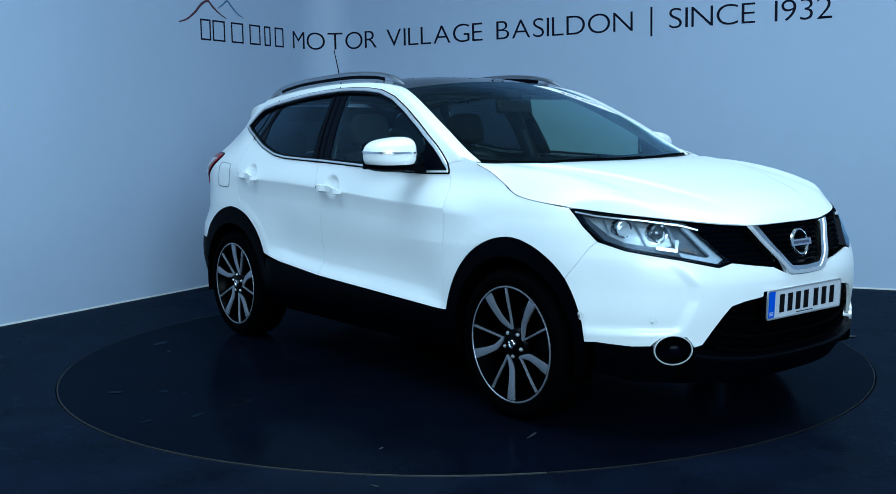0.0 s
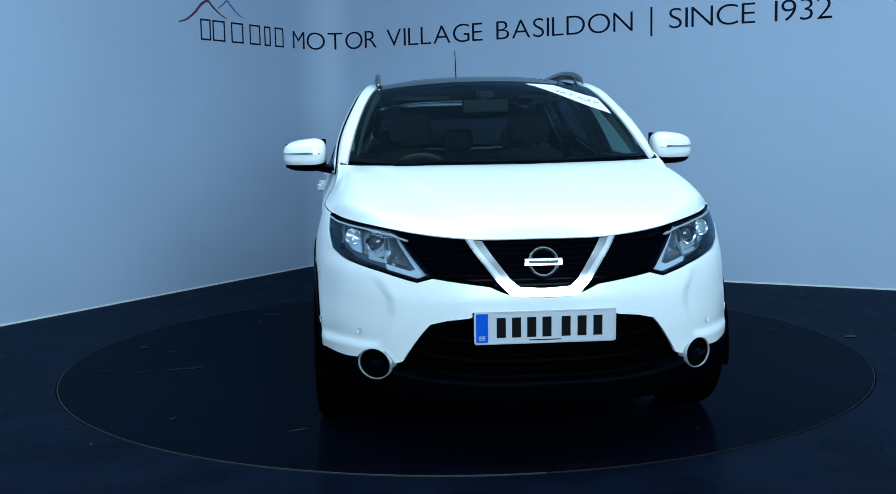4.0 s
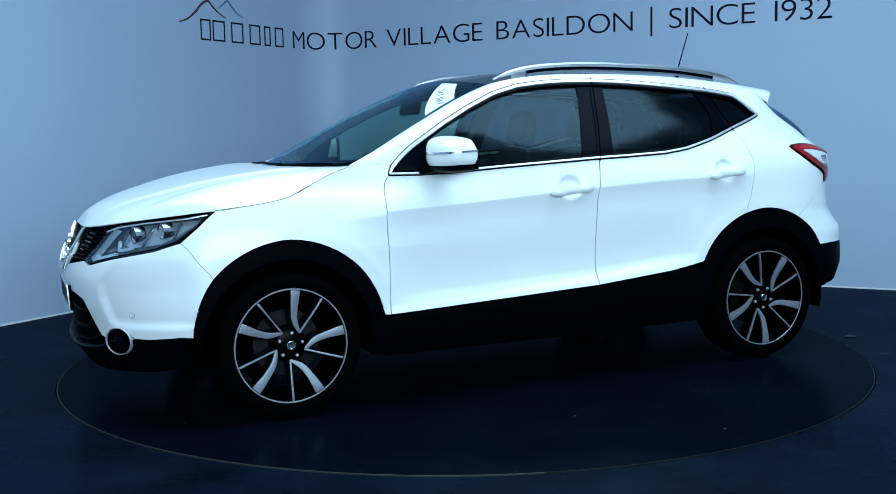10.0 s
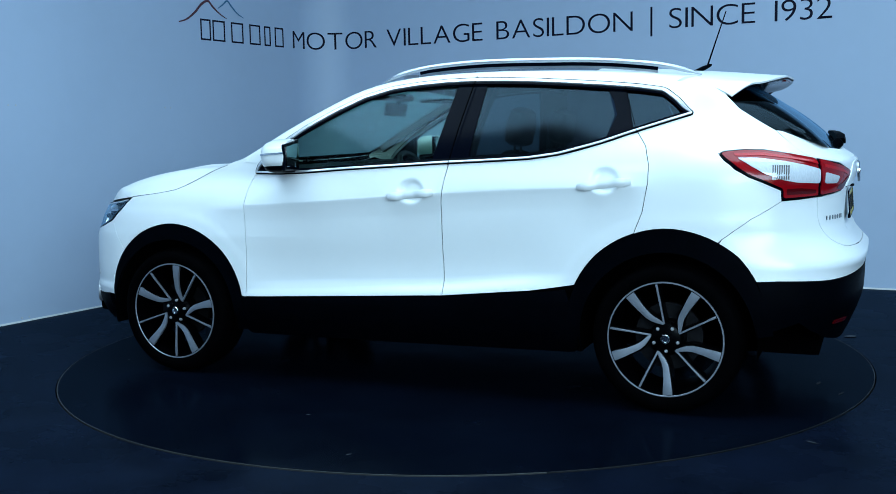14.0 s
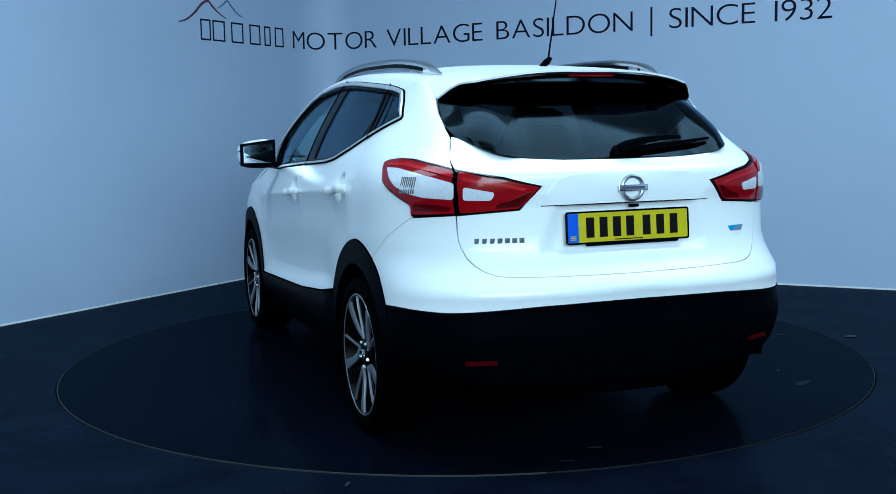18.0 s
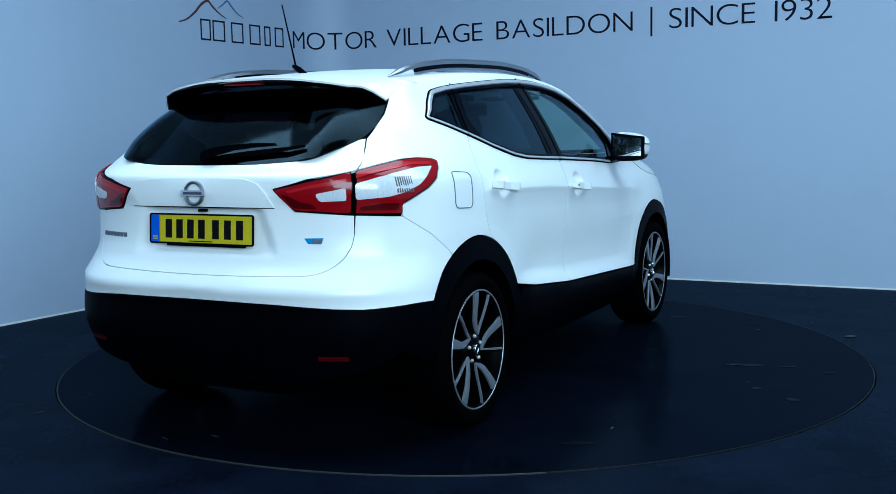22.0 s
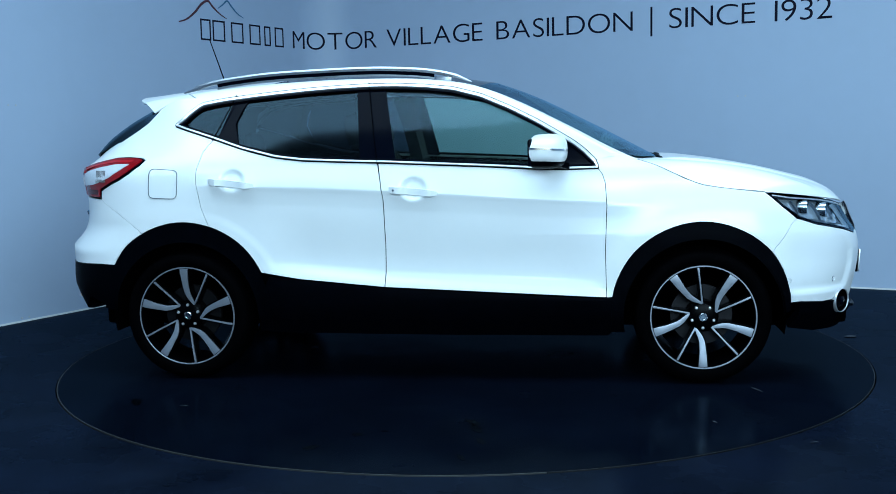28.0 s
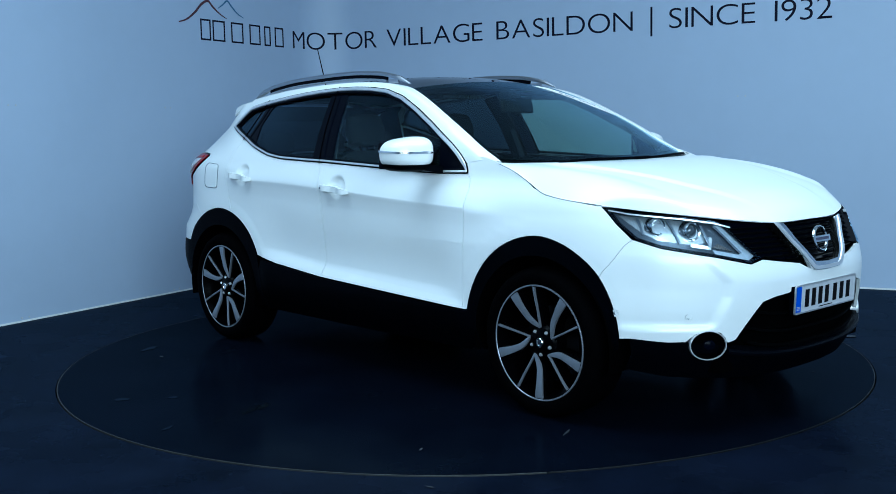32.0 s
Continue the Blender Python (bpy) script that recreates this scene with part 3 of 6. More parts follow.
def end_width(x, z):
    """What the ends add to the width: full lower bumpers, drawn-in rear pillars."""
    tuck = pchip((1.05, 1.10, 1.16, 1.22, 1.30, 1.40, 1.5), (0.0, 0.002, 0.018, 0.045, 0.052, 0.030, 0.012), z) * smooth(-1.28, -1.62, x)
    return low_bulge(z) * np.where(x > 0, 1.0, 0.35) * smooth(1.58, 1.78, np.abs(x)) - tuck


def crease_rise(x):
    return pchip((-1.4, -0.8, 0.83, 1.4), (0.055, 0.043, -0.050, -0.070), x)


def half_width(x, z):
    # the shoulder crease climbs towards the rear
    climb = crease_rise(x) * smooth(0.62, 0.93, z) * (1 - smooth(1.0, 1.12, z))
    plain = [p for p in WIDTH if not 0.87 < p[0] < 1.0]
    fade = smooth(-1.0, -1.35, x) + smooth(0.86, 1.15, x)
    w = pchip(*zip(*WIDTH), z - climb) * (1 - fade) + pchip(*zip(*plain), z - climb) * fade
    front = pchip((0.75, 0.93, 1.08, 1.25, 1.5), (0, 0.03, 0.085, 0.05, 0.03), z) * smooth(0.15, 1.05, x)
    rear = pchip((0.9, 1.1, 1.35, 1.5), (0, 0.005, 0.075, 0.10), z) * smooth(-0.6, -1.45, x)
    flare = 0.012 * np.exp(-((z - 0.62) / 0.2) ** 2) * (np.exp(-((x - 1.32) / 0.42) ** 2) + np.exp(-((x + 1.32) / 0.45) ** 2))
    for cx in (AXLE, -AXLE):  # rolled lip round each arch
        flare = flare + 0.0035 * (1 - smooth(0.515, 0.565, np.hypot(x - cx, z - WHEEL_Z))) * smooth(0.45, 0.60, z)
    dent = 0.0
    for cx, cz in ((-0.105, 0.985), (-1.052, 1.036)):
        dent = dent + 0.027 * np.exp(-(((x - cx) / 0.060) ** 2 + ((z - cz) / 0.053) ** 2) ** 3)
    skirt = 0.020 * (1 - smooth(-0.020, 0.045 + 0.03 * smooth(0.5, -0.9, x), z - sill_line(x))) * smooth(0.22, 0.40, z) * (1 - smooth(0.78, 0.93, np.abs(x)))
    # hollow flank over the sill
    up = z - sill_line(x)
    hollow = 0.017 * smooth(0.015, 0.085, up) * (1 - smooth(0.09, 0.36, up)) * (1 - smooth(0.62, 0.92, np.abs(x)))
    return w * (1 - front - rear) + flare - dent + skirt - hollow


def n_rear(z):
    """How square the rear corner is: squarer at the bumper."""
    return pchip((0.30, 0.52, 0.66, 0.82), (3.4, 3.6, 3.4, 3.0), z)


def q_of_side(x, z):
    if x > XF0:
        c = np.clip((x - XF0) / (x_front(z) - XF0), 0, 1)
        return float(LEN[3] - (LEN[3] - LEN[2]) * np.arccos(np.clip(c ** (NF / 2), 0, 1)) / (np.pi / 2))
    if x < XR0:
        c = np.clip((x - XR0) / (x_rear(z) - XR0), 0, 1)
        return float((LEN[1]) * np.arccos(np.clip(c ** (n_rear(z) / 2), 0, 1)) / (np.pi / 2))
    return LEN[1] + (LEN[2] - LEN[1]) * (x - XR0) / (XF0 - XR0)


def S(x, z):
    """A point given by its place on the side."""
    return q_of_side(x, z), z


def Fr(y, z):
    """A point given by its place on the front."""
    q = np.linspace(LEN[3], LEN[2], 160)
    return float(np.interp(y, body(q, np.full(160, z))[:, 1], q)), z


def Re(y, z):
    """A point given by its place on the rear."""
    q = np.linspace(LEN[0], LEN[1], 160)
    return float(np.interp(y, body(q, np.full(160, z))[:, 1], q)), z


def body(q, z):
    """The body's skin: q runs from the middle of the rear along the left side to the middle of the front."""
    q, z = np.asarray(q, float), np.asarray(z, float)
    a = (LEN[3] - q) / (LEN[3] - LEN[2]) * np.pi / 2
    sa, ca = np.sin(np.clip(a, -np.pi / 2, np.pi / 2)), np.cos(np.clip(a, -np.pi / 2, np.pi / 2))
    xf = XF0 + (x_front(z) - XF0) * np.maximum(ca, 0) ** (2 / NF)
    b = q / LEN[1] * np.pi / 2
    sb, cb = np.sin(np.clip(b, -np.pi / 2, np.pi / 2)), np.cos(np.clip(b, -np.pi / 2, np.pi / 2))
    xr = XR0 + (x_rear(z) - XR0) * np.maximum(cb, 0) ** (2 / n_rear(z))
    xs = XR0 + (q - LEN[1]) / (LEN[2] - LEN[1]) * (XF0 - XR0)
    x = np.where(q > LEN[2], xf, np.where(q < LEN[1], xr, xs))
    w = half_width(np.clip(x, XR0, XF0), z) + end_width(x, z)
    y = np.where(q > LEN[2], w * np.sign(sa) * np.abs(sa) ** (2 / NF), np.where(q < LEN[1], w * np.sign(sb) * np.abs(sb) ** (2 / n_rear(z)), w))
    # hollow cheeks of the front bumper round the sensors
    ay = np.abs(y)
    bound = np.interp(z, (0.40, 0.45, 0.58, 0.64, 0.72, 0.80), (0.63, 0.612, 0.560, 0.560, 0.610, 0.68))
    cheek = smooth(-0.015, 0.042, ay - bound) * smooth(0.440, 0.478, z) * (1 - smooth(0.60, 0.79, z)) * smooth(1.66, 1.82, x)
    k = np.where(q > LEN[2], 1 - 0.014 * cheek, 1.0)
    # recess of the rear number plate
    edge = 0.385 - 0.35 * (z - 0.80)
    recess = 0.020 * (1 - smooth(edge - 0.07, edge, ay)) * smooth(0.785, 0.822, z) * (1 - smooth(0.976, 0.986, z))
    x = x + np.where(q < LEN[1], recess, 0.0)
    return np.stack([XF0 + (x - XF0) * k, y * k, z + 0 * x], -1)


def inside(d):
    """The same skin, d metres further in along its outline."""
    def fn(q, z):
        p = body(q, z)
        e = body(np.asarray(q) + 2e-3, z) - body(np.asarray(q) - 2e-3, z)
        n = np.stack([e[..., 1], -e[..., 0], 0 * e[..., 0]], -1)
        n /= np.linalg.norm(n, axis=-1)[..., None] + 1e-12
        s = np.sign((n * (p - np.array((0, 0, 0))))[..., :2].sum(-1))[..., None]
        return p - n * s * d
    return fn


def arc_pts(cx, cz, r, a0, a1, n=16):
    """Points round a wheel, as places on the side."""
    rr = r if callable(r) else (lambda a: r)
    return [(cx + rr(a) * math.cos(radians(a)), cz + rr(a) * math.sin(radians(a))) for a in np.linspace(a0, a1, n)]


RF = lambda a: float(np.interp(a, (5, 20, 44, 90, 135, 172), (0.424, 0.440, 0.459, 0.474, 0.467, 0.452)))
RR = lambda a: float(np.interp(a, (15, 30, 50, 90, 130, 155), (0.462, 0.470, 0.482, 0.493, 0.488, 0.462)))
RF_IN, RR_IN = (lambda a: RF(a) - 0.004), (lambda a: RR(a) - 0.004)

car = tagged(new("car"), "white five-door crossover car with black cladding, alloy wheels, on the turntable", "car")

# lines shared by neighbouring panels, as (x, z) on the side
SILL = lambda x: float(np.interp(x, (-0.91, -0.262, 0.85, 0.90), (0.549, 0.489, 0.436, 0.434)))
BELT = ((0.815, 1.072), (0.654, 1.070), (0.493, 1.076), (0.275, 1.090), (-0.01, 1.104), (-0.272, 1.117), (-0.45, 1.123), (-0.688, 1.134), (-0.829, 1.152), (-1.013, 1.198), (-1.175, 1.251), (-1.342, 1.302), (-1.405, 1.322))
DLO_TOP = ((-1.408, 1.332), (-1.392, 1.345), (-1.342, 1.397), (-1.279, 1.444), (-1.158, 1.464), (-0.997, 1.481), (-0.832, 1.495), (-0.678, 1.507), (-0.524, 1.516), (-0.366, 1.521), (-0.222, 1.520), (-0.074, 1.512), (0.077, 1.495), (0.228, 1.455), (0.379, 1.389), (0.527, 1.313), (0.644, 1.243), (0.701, 1.208), (0.755, 1.165), (0.802, 1.118), (0.815, 1.085))
DOOR_FRONT = ((0.853, 0.436), (0.848, 0.66), (0.856, 0.89), (0.850, 1.0), (0.836, 1.045), (0.815, 1.072))
DOOR_MID = ((-0.262, 0.489), (-0.258, 0.70), (-0.262, 0.93), (-0.276, 1.03), (-0.292, 1.117))
DOOR_REAR = ((-1.184, 0.803), (-1.222, 0.90), (-1.246, 1.03), (-1.246, 1.10), (-1.222, 1.19), (-1.178, 1.251))


def side(pts):
    return [S(x, z) for x, z in pts]


def curve2(pts, n):
    return [tuple(p[:2]) for p in chain([(a, b, 0) for a, b in pts], np.linspace(0, 1, n))]


def belt_between(x0, x1, n=12, drop=0.0):
    b = np.array(BELT[::-1])
    return [(x, float(pchip(b[:, 0], b[:, 1], x)) - drop) for x in np.linspace(x0, x1, n)]


# front wing
wing = list(DOOR_FRONT) + [(0.804, 1.112), (0.83, 1.14), (0.905, 1.15), (0.96, 1.135), (1.056, 1.102), (1.149, 1.062), (1.24, 1.015), (1.329, 0.984), (1.48, 0.962), (1.62, 0.944), (1.70, 0.875), (1.775, 0.812), (1.75, 0.79), (1.665, 0.675)]
wing += [p for p in arc_pts(AXLE, WHEEL_Z, RF, 44, 167, 24)]
pair("front_wing", panel(densify(side(wing), 0.04), body, 0.03, gap=0.0012, depth=0.008), PAINT, car)

# doors: their sheets run along the shoulder crease
def q_rise(q):
    return crease_rise(XR0 + (np.asarray(q, float) - LEN[1]) / (LEN[2] - LEN[1]) * (XF0 - XR0))


def creased(q, v):
    return body(q, np.asarray(v, float) + q_rise(q))


def to_crease(pts):
    return [np.array((q, z - float(q_rise(q)))) for q, z in pts]


front_door = list(DOOR_FRONT) + belt_between(0.79, -0.29, 14) + list(DOOR_MID[::-1])[1:] + [(x, SILL(x)) for x in (0.1, 0.45)]
pair("front_door", panel(to_crease(densify(side(front_door), 0.03)), creased, cells=(0.014, 0.008), gap=0.0024, depth=0.008), PAINT, car)
rear_door = list(DOOR_MID) + belt_between(-0.32, -1.14, 12) + list(DOOR_REAR[::-1]) + arc_pts(-AXLE, WHEEL_Z, RR, 72, 29, 12) + [(x, SILL(x)) for x in (-0.7, -0.45)]
pair("rear_door", panel(to_crease(densify(side(rear_door), 0.03)), creased, cells=(0.014, 0.008), gap=0.0024, depth=0.008), PAINT, car)

# rear quarter with the rear pillar
quarter = side(list(DOOR_REAR) + belt_between(-1.21, -1.40, 6) + [(-1.408, 1.332), (-1.392, 1.345), (-1.342, 1.397), (-1.279, 1.444)])
quarter += side([(-1.20, 1.462), (-1.33, 1.476), (-1.42, 1.47), (-1.49, 1.445), (-1.53, 1.42)]) + [Re(0.592, 1.395), Re(0.602, 1.345), Re(0.608, 1.283), Re(0.610, 1.245), Re(0.622, 1.22), Re(0.644, 1.17), Re(0.656, 1.130), Re(0.70, 1.147), S(-1.72, 1.165), S(-1.64, 1.168), S(-1.558, 1.162), S(-1.537, 1.150), S(-1.565, 1.120), S(-1.612, 1.083), S(-1.672, 1.048), S(-1.756, 1.011), S(-1.798, 0.990), S(-1.80, 0.945), S(-1.68, 0.87), S(-1.565, 0.785)]
quarter += side(arc_pts(-AXLE, WHEEL_Z, RR, 117.5, 74.5, 10))
pair("rear_quarter", panel(densify(quarter, 0.04), body, 0.05, gap=0.0012), PAINT, car)

# front bumper
HL_LOW = [Fr(0.412, 0.722), Fr(0.47, 0.706), Fr(0.60, 0.74), Fr(0.745, 0.778), S(1.79, 0.808), S(1.775, 0.812)]
bumper = [Fr(0, 0.648), Fr(0.10, 0.652), Fr(0.15, 0.668), Fr(0.205, 0.692)] + HL_LOW + side([(1.75, 0.79), (1.665, 0.675)]) + side(arc_pts(AXLE, WHEEL_Z, RF, 44, 9.5, 9)) + side([(1.79, 0.409)]) + [Fr(0.75, 0.398), Fr(0.702, 0.400), Fr(0.694, 0.412), Fr(0.676, 0.432), Fr(0.634, 0.443), Fr(0.592, 0.434), Fr(0.572, 0.412), Fr(0.560, 0.390), Fr(0.53, 0.40), Fr(0.455, 0.515), Fr(0.425, 0.55), Fr(0.36, 0.566), Fr(0.28, 0.575), Fr(0.24, 0.592), Fr(0, 0.594)]
g = panel(densify(bumper, 0.03), body, 0.014, gap=0.0006, axis=LEN[3])
whole("front_bumper", g, PAINT, car)

# bonnet
EDGE_Z = ((0.0, 0.858), (0.30, 0.864), (0.54, 0.893), (0.72, 0.922), (0.83, 0.944))


def lip(y):
    z = float(pchip(*zip(*EDGE_Z), y))
    return body(np.array(Fr(y, z)[0]), np.array(z))


NOSE = [lip(y) for y in (0.0, 0.30, 0.55, 0.74)] + [body(*map(np.array, S(1.62, 0.947)))]
BON_MID = [NOSE[0], (2.085, 0, 0.915), (1.99, 0, 0.962), (1.86, 0, 0.998), (1.69, 0, 1.040), (1.50, 0, 1.076), (1.30, 0, 1.100), (1.135, 0, 1.112)]
BON_IN = [NOSE[1], (2.045, 0.31, 0.915), (1.95, 0.325, 0.962), (1.82, 0.345, 1.000), (1.66, 0.37, 1.042), (1.47, 0.405, 1.079), (1.28, 0.44, 1.103), (1.11, 0.47, 1.114)]
BON_RIDGE = [NOSE[2], (1.93, 0.555, 0.942), (1.84, 0.56, 0.982), (1.72, 0.565, 1.018), (1.57, 0.575, 1.054), (1.40, 0.59, 1.083), (1.22, 0.61, 1.105), (1.065, 0.625, 1.116)]
BON_SIDE = [NOSE[3], (1.75, 0.735, 0.974), (1.67, 0.735, 1.007), (1.56, 0.735, 1.037), (1.42, 0.735, 1.064), (1.28, 0.73, 1.087), (1.14, 0.715, 1.103), (1.015, 0.705, 1.117)]
BON_EDGE = [NOSE[4]] + [body(*map(np.array, S(x, z))) for x, z in ((1.56, 0.954), (1.48, 0.962), (1.40, 0.972), (1.31, 0.989), (1.20, 1.036), (1.10, 1.083), (0.985, 1.122))]


def bonnet_fn(u, v):
    u, v = np.asarray(u, float), np.clip(np.asarray(v, float), 0, 1)
    rows = [chain(c, v) for c in (BON_MID, BON_IN, BON_RIDGE, BON_SIDE, BON_EDGE)]
    us = (0.0, 0.38, 0.68, 0.88, 1.0)
    p = np.array([r * MIR for r in rows[:0:-1]] + rows)
    k = np.array([-x for x in us[:0:-1]] + list(us))
    out = np.empty((len(u), 3))
    m = np.gradient(p, k, axis=0)
    i = np.clip(np.searchsorted(k, u, side="right") - 1, 0, len(k) - 2)
    h = (k[i + 1] - k[i])[:, None]
    t = ((u - k[i])[:, None]) / h
    n = np.arange(len(u))
    out = (1 + 2 * t) * (1 - t) ** 2 * p[i, n] + t * (1 - t) ** 2 * h * m[i, n] + t * t * (3 - 2 * t) * p[i + 1, n] + t * t * (t - 1) * h * m[i + 1, n]
    fold = 0.30 + 0.42 * v
    out[:, 2] += 0.011 * (1 - smooth(-0.035, 0.035, np.abs(u) - fold)) * smooth(0.04, 0.3, v) * (1 - smooth(0.8, 1.0, v))
    return out


g = panel(densify([(0, 0.004), (0.997, 0.004), (0.997, 1), (0, 1)], 0.03), bonnet_fn, gap=0.0, depth=0.006, axis=0.0, cells=(0.02, 0.03), core=(1.3, 0, 0.3))
whole("bonnet", g, PAINT, car)
for sgn in (1, -1):
    bm = bmesh.new()
    line = bonnet_fn(np.full(40, 0.999), np.linspace(0.0, 0.97, 40)) * (1, sgn, 1)
    sweep(bm, [Vector(p) + Vector((0, sgn * 0.001, 0.0003)) for p in line], circle(0.0012, 6))
    part("bonnet_seam", bm, SEAM, car)


def loft_fn(curves, us=None, sym=False):
    """The surface through curves given as point chains: u across them, v along them."""
    us = np.linspace(0, 1, len(curves)) if us is None else np.array(us, float)

    def fn(u, v):
        u, v = np.asarray(u, float), np.asarray(v, float)
        rows = [chain(c, v) for c in curves]
        k, p = us, np.array(rows)
        if sym:
            p = np.array([r * MIR for r in rows[:0:-1]] + rows)
            k = np.concatenate([-us[:0:-1], us])
        m = np.gradient(p, k, axis=0) if len(k) > 2 else np.repeat((p[1:] - p[:-1]) / (k[1] - k[0]), 2, 0)
        i = np.clip(np.searchsorted(k, u, side="right") - 1, 0, len(k) - 2)
        h = (k[i + 1] - k[i])[:, None]
        t = (u - k[i])[:, None] / h
        n = np.arange(len(u))
        return (1 + 2 * t) * (1 - t) ** 2 * p[i, n] + t * (1 - t) ** 2 * h * m[i, n] + t * t * (3 - 2 * t) * p[i + 1, n] + t * t * (t - 1) * h * m[i + 1, n]
    return fn


SQUARE = [(0, 0), (1, 0), (1, 1), (0, 1)]

# windscreen
WS = ([(1.150, 0, 1.112), (1.0, 0, 1.192), (0.839, 0, 1.277), (0.677, 0, 1.360), (0.515, 0, 1.440), (0.352, 0, 1.506), (0.26, 0, 1.538)],
      [(1.095, 0.38, 1.117), (0.96, 0.375, 1.190), (0.80, 0.365, 1.274), (0.645, 0.35, 1.354), (0.49, 0.335, 1.430), (0.33, 0.32, 1.497), (0.245, 0.31, 1.527)],
      [(1.01, 0.62, 1.126), (0.89, 0.61, 1.186), (0.74, 0.595, 1.266), (0.59, 0.575, 1.343), (0.44, 0.55, 1.416), (0.29, 0.525, 1.480), (0.215, 0.51, 1.509)],
      [(0.945, 0.728, 1.135), (0.83, 0.715, 1.190), (0.70, 0.695, 1.265), (0.555, 0.67, 1.342), (0.42, 0.642, 1.410), (0.27, 0.608, 1.473), (0.20, 0.592, 1.498)])
ws_fn = loft_fn(WS, (0, 0.5, 0.85, 1.0), True)
screen = whole("windscreen", panel(densify(SQUARE, 0.05), ws_fn, gap=0.0, depth=0.005, axis=0.0, cells=(0.08, 0.06), lift=0.002, core=(0, 0, 0.9)), GLASS_SCREEN, car, "clear laminated windscreen")
for nm, quad in (("top_band", [(0, 0.955), (1, 0.955), (1, 1), (0, 1)]), ("bottom_band", [(0, 0), (1, 0), (1, 0.055), (0, 0.055)])):
    whole(nm, panel(densify(quad, 0.05), ws_fn, gap=0.0, depth=0.003, axis=0.0, cells=(0.08, 0.05), lift=-0.004, core=(0, 0, 0.9)), FRIT, screen)
pair("side_band", panel(densify([(0.965, 0.055), (1, 0.055), (1, 0.955), (0.965, 0.955)], 0.05), ws_fn, gap=0.0, depth=0.003, cells=(0.08, 0.05), lift=-0.004, core=(0, 0, 0.9)), FRIT, screen)

# roof: dark glass ahead, white skin behind
ROOF = ([(0.26, 0, 1.540), (0.0, 0, 1.578), (-0.35, 0, 1.590), (-0.75, 0, 1.585), (-1.1, 0, 1.566), (-1.40, 0, 1.538)],
        [(0.245, 0.31, 1.529), (0.0, 0.31, 1.567), (-0.35, 0.31, 1.580), (-0.75, 0.31, 1.575), (-1.1, 0.30, 1.557), (-1.40, 0.29, 1.530)],
        [(0.20, 0.585, 1.500), (0.0, 0.565, 1.532), (-0.35, 0.555, 1.549), (-0.75, 0.548, 1.547), (-1.1, 0.535, 1.530), (-1.40, 0.515, 1.502)])
roof_fn = loft_fn(ROOF, (0, 0.55, 1.0), True)
whole("glass_roof", panel(densify([(0, 0.0), (1, 0.0), (1, 0.70), (0, 0.70)], 0.05), roof_fn, gap=0.0, depth=0.02, axis=0.0, cells=(0.1, 0.06), core=(0, 0, 0.9)), GLASS_ROOF, car, "dark panoramic glass roof")
whole("roof_skin", panel(densify([(0, 0.705), (1, 0.705), (1, 1), (0, 1)], 0.05), roof_fn, gap=0.0, depth=0.02, axis=0.0, cells=(0.1, 0.06), core=(0, 0, 0.9)), PAINT, car)
whole("headliner", panel(densify([(0, 0.02), (0.98, 0.02), (0.98, 0.99), (0, 0.99)], 0.08), roof_fn, gap=0.0, rim=False, axis=0.0, cells=(0.2, 0.1), lift=-0.05, core=(0, 0, 0.9)), LINER, car)

# roof side with the windscreen pillar
low = [tuple(body(*map(np.array, S(x, z)))) for x, z in DLO_TOP[::-1][1:-3]]
high = [(0.985, 0.742, 1.125), (0.86, 0.728, 1.185), (0.72, 0.706, 1.262), (0.57, 0.680, 1.340), (0.43, 0.652, 1.410), (0.28, 0.617, 1.474), (0.20, 0.595, 1.500), (0.0, 0.568, 1.534), (-0.35, 0.557, 1.551), (-0.75, 0.550, 1.549), (-1.1, 0.537, 1.532), (-1.40, 0.517, 1.504)]
tt = np.linspace(0, 1, 40)
lo_c, hi_c = chain(low, tt), chain(high, tt)
mid_c = lo_c * 0.45 + hi_c * 0.55 + np.array((0, 0.020, 0.014)) * np.minimum(1, np.abs(lo_c[:, 1] - hi_c[:, 1]) / 0.06)[:, None]
rail_fn = loft_fn((lo_c, mid_c, hi_c))
pair("roof_side", panel(densify(SQUARE, 0.03), rail_fn, gap=0.0, depth=0.015, cells=(0.2, 0.025)), PAINT, car)

# side glass


def top_between(x0, x1, n=10, drop=0.0):
    d = np.array(DLO_TOP)
    d = d[2:]
    return [(x, float(pchip(d[:, 0], d[:, 1], x)) - drop) for x in np.linspace(x0, x1, n)]


glass_fn = inside(0.012)
fg = belt_between(0.66, -0.205, 10, -0.012) + top_between(-0.285, 0.63, 14, 0.012)
pair("front_door_glass", panel(densify(side(fg), 0.05), glass_fn, 0.08, depth=0.004), GLASS_CLEAR, car, "lightly tinted front door glass")
rg = belt_between(-0.375, -1.035, 9, -0.012) + [(-1.065, 1.33)] + top_between(-1.01, -0.42, 8, 0.012)
pair("rear_door_glass", panel(densify(side(rg), 0.05), glass_fn, 0.08, depth=0.004), GLASS_PRIVACY, car, "dark privacy rear door glass")
qg = [(-1.135, 1.25), (-1.20, 1.271), (-1.34, 1.314), (-1.385, 1.333), (-1.325, 1.395), (-1.272, 1.43), (-1.16, 1.448), (-1.06, 1.46)]
pair("quarter_glass", panel(densify(side(qg), 0.05), glass_fn, 0.08, depth=0.004), GLASS_PRIVACY, car, "dark privacy quarter glass")
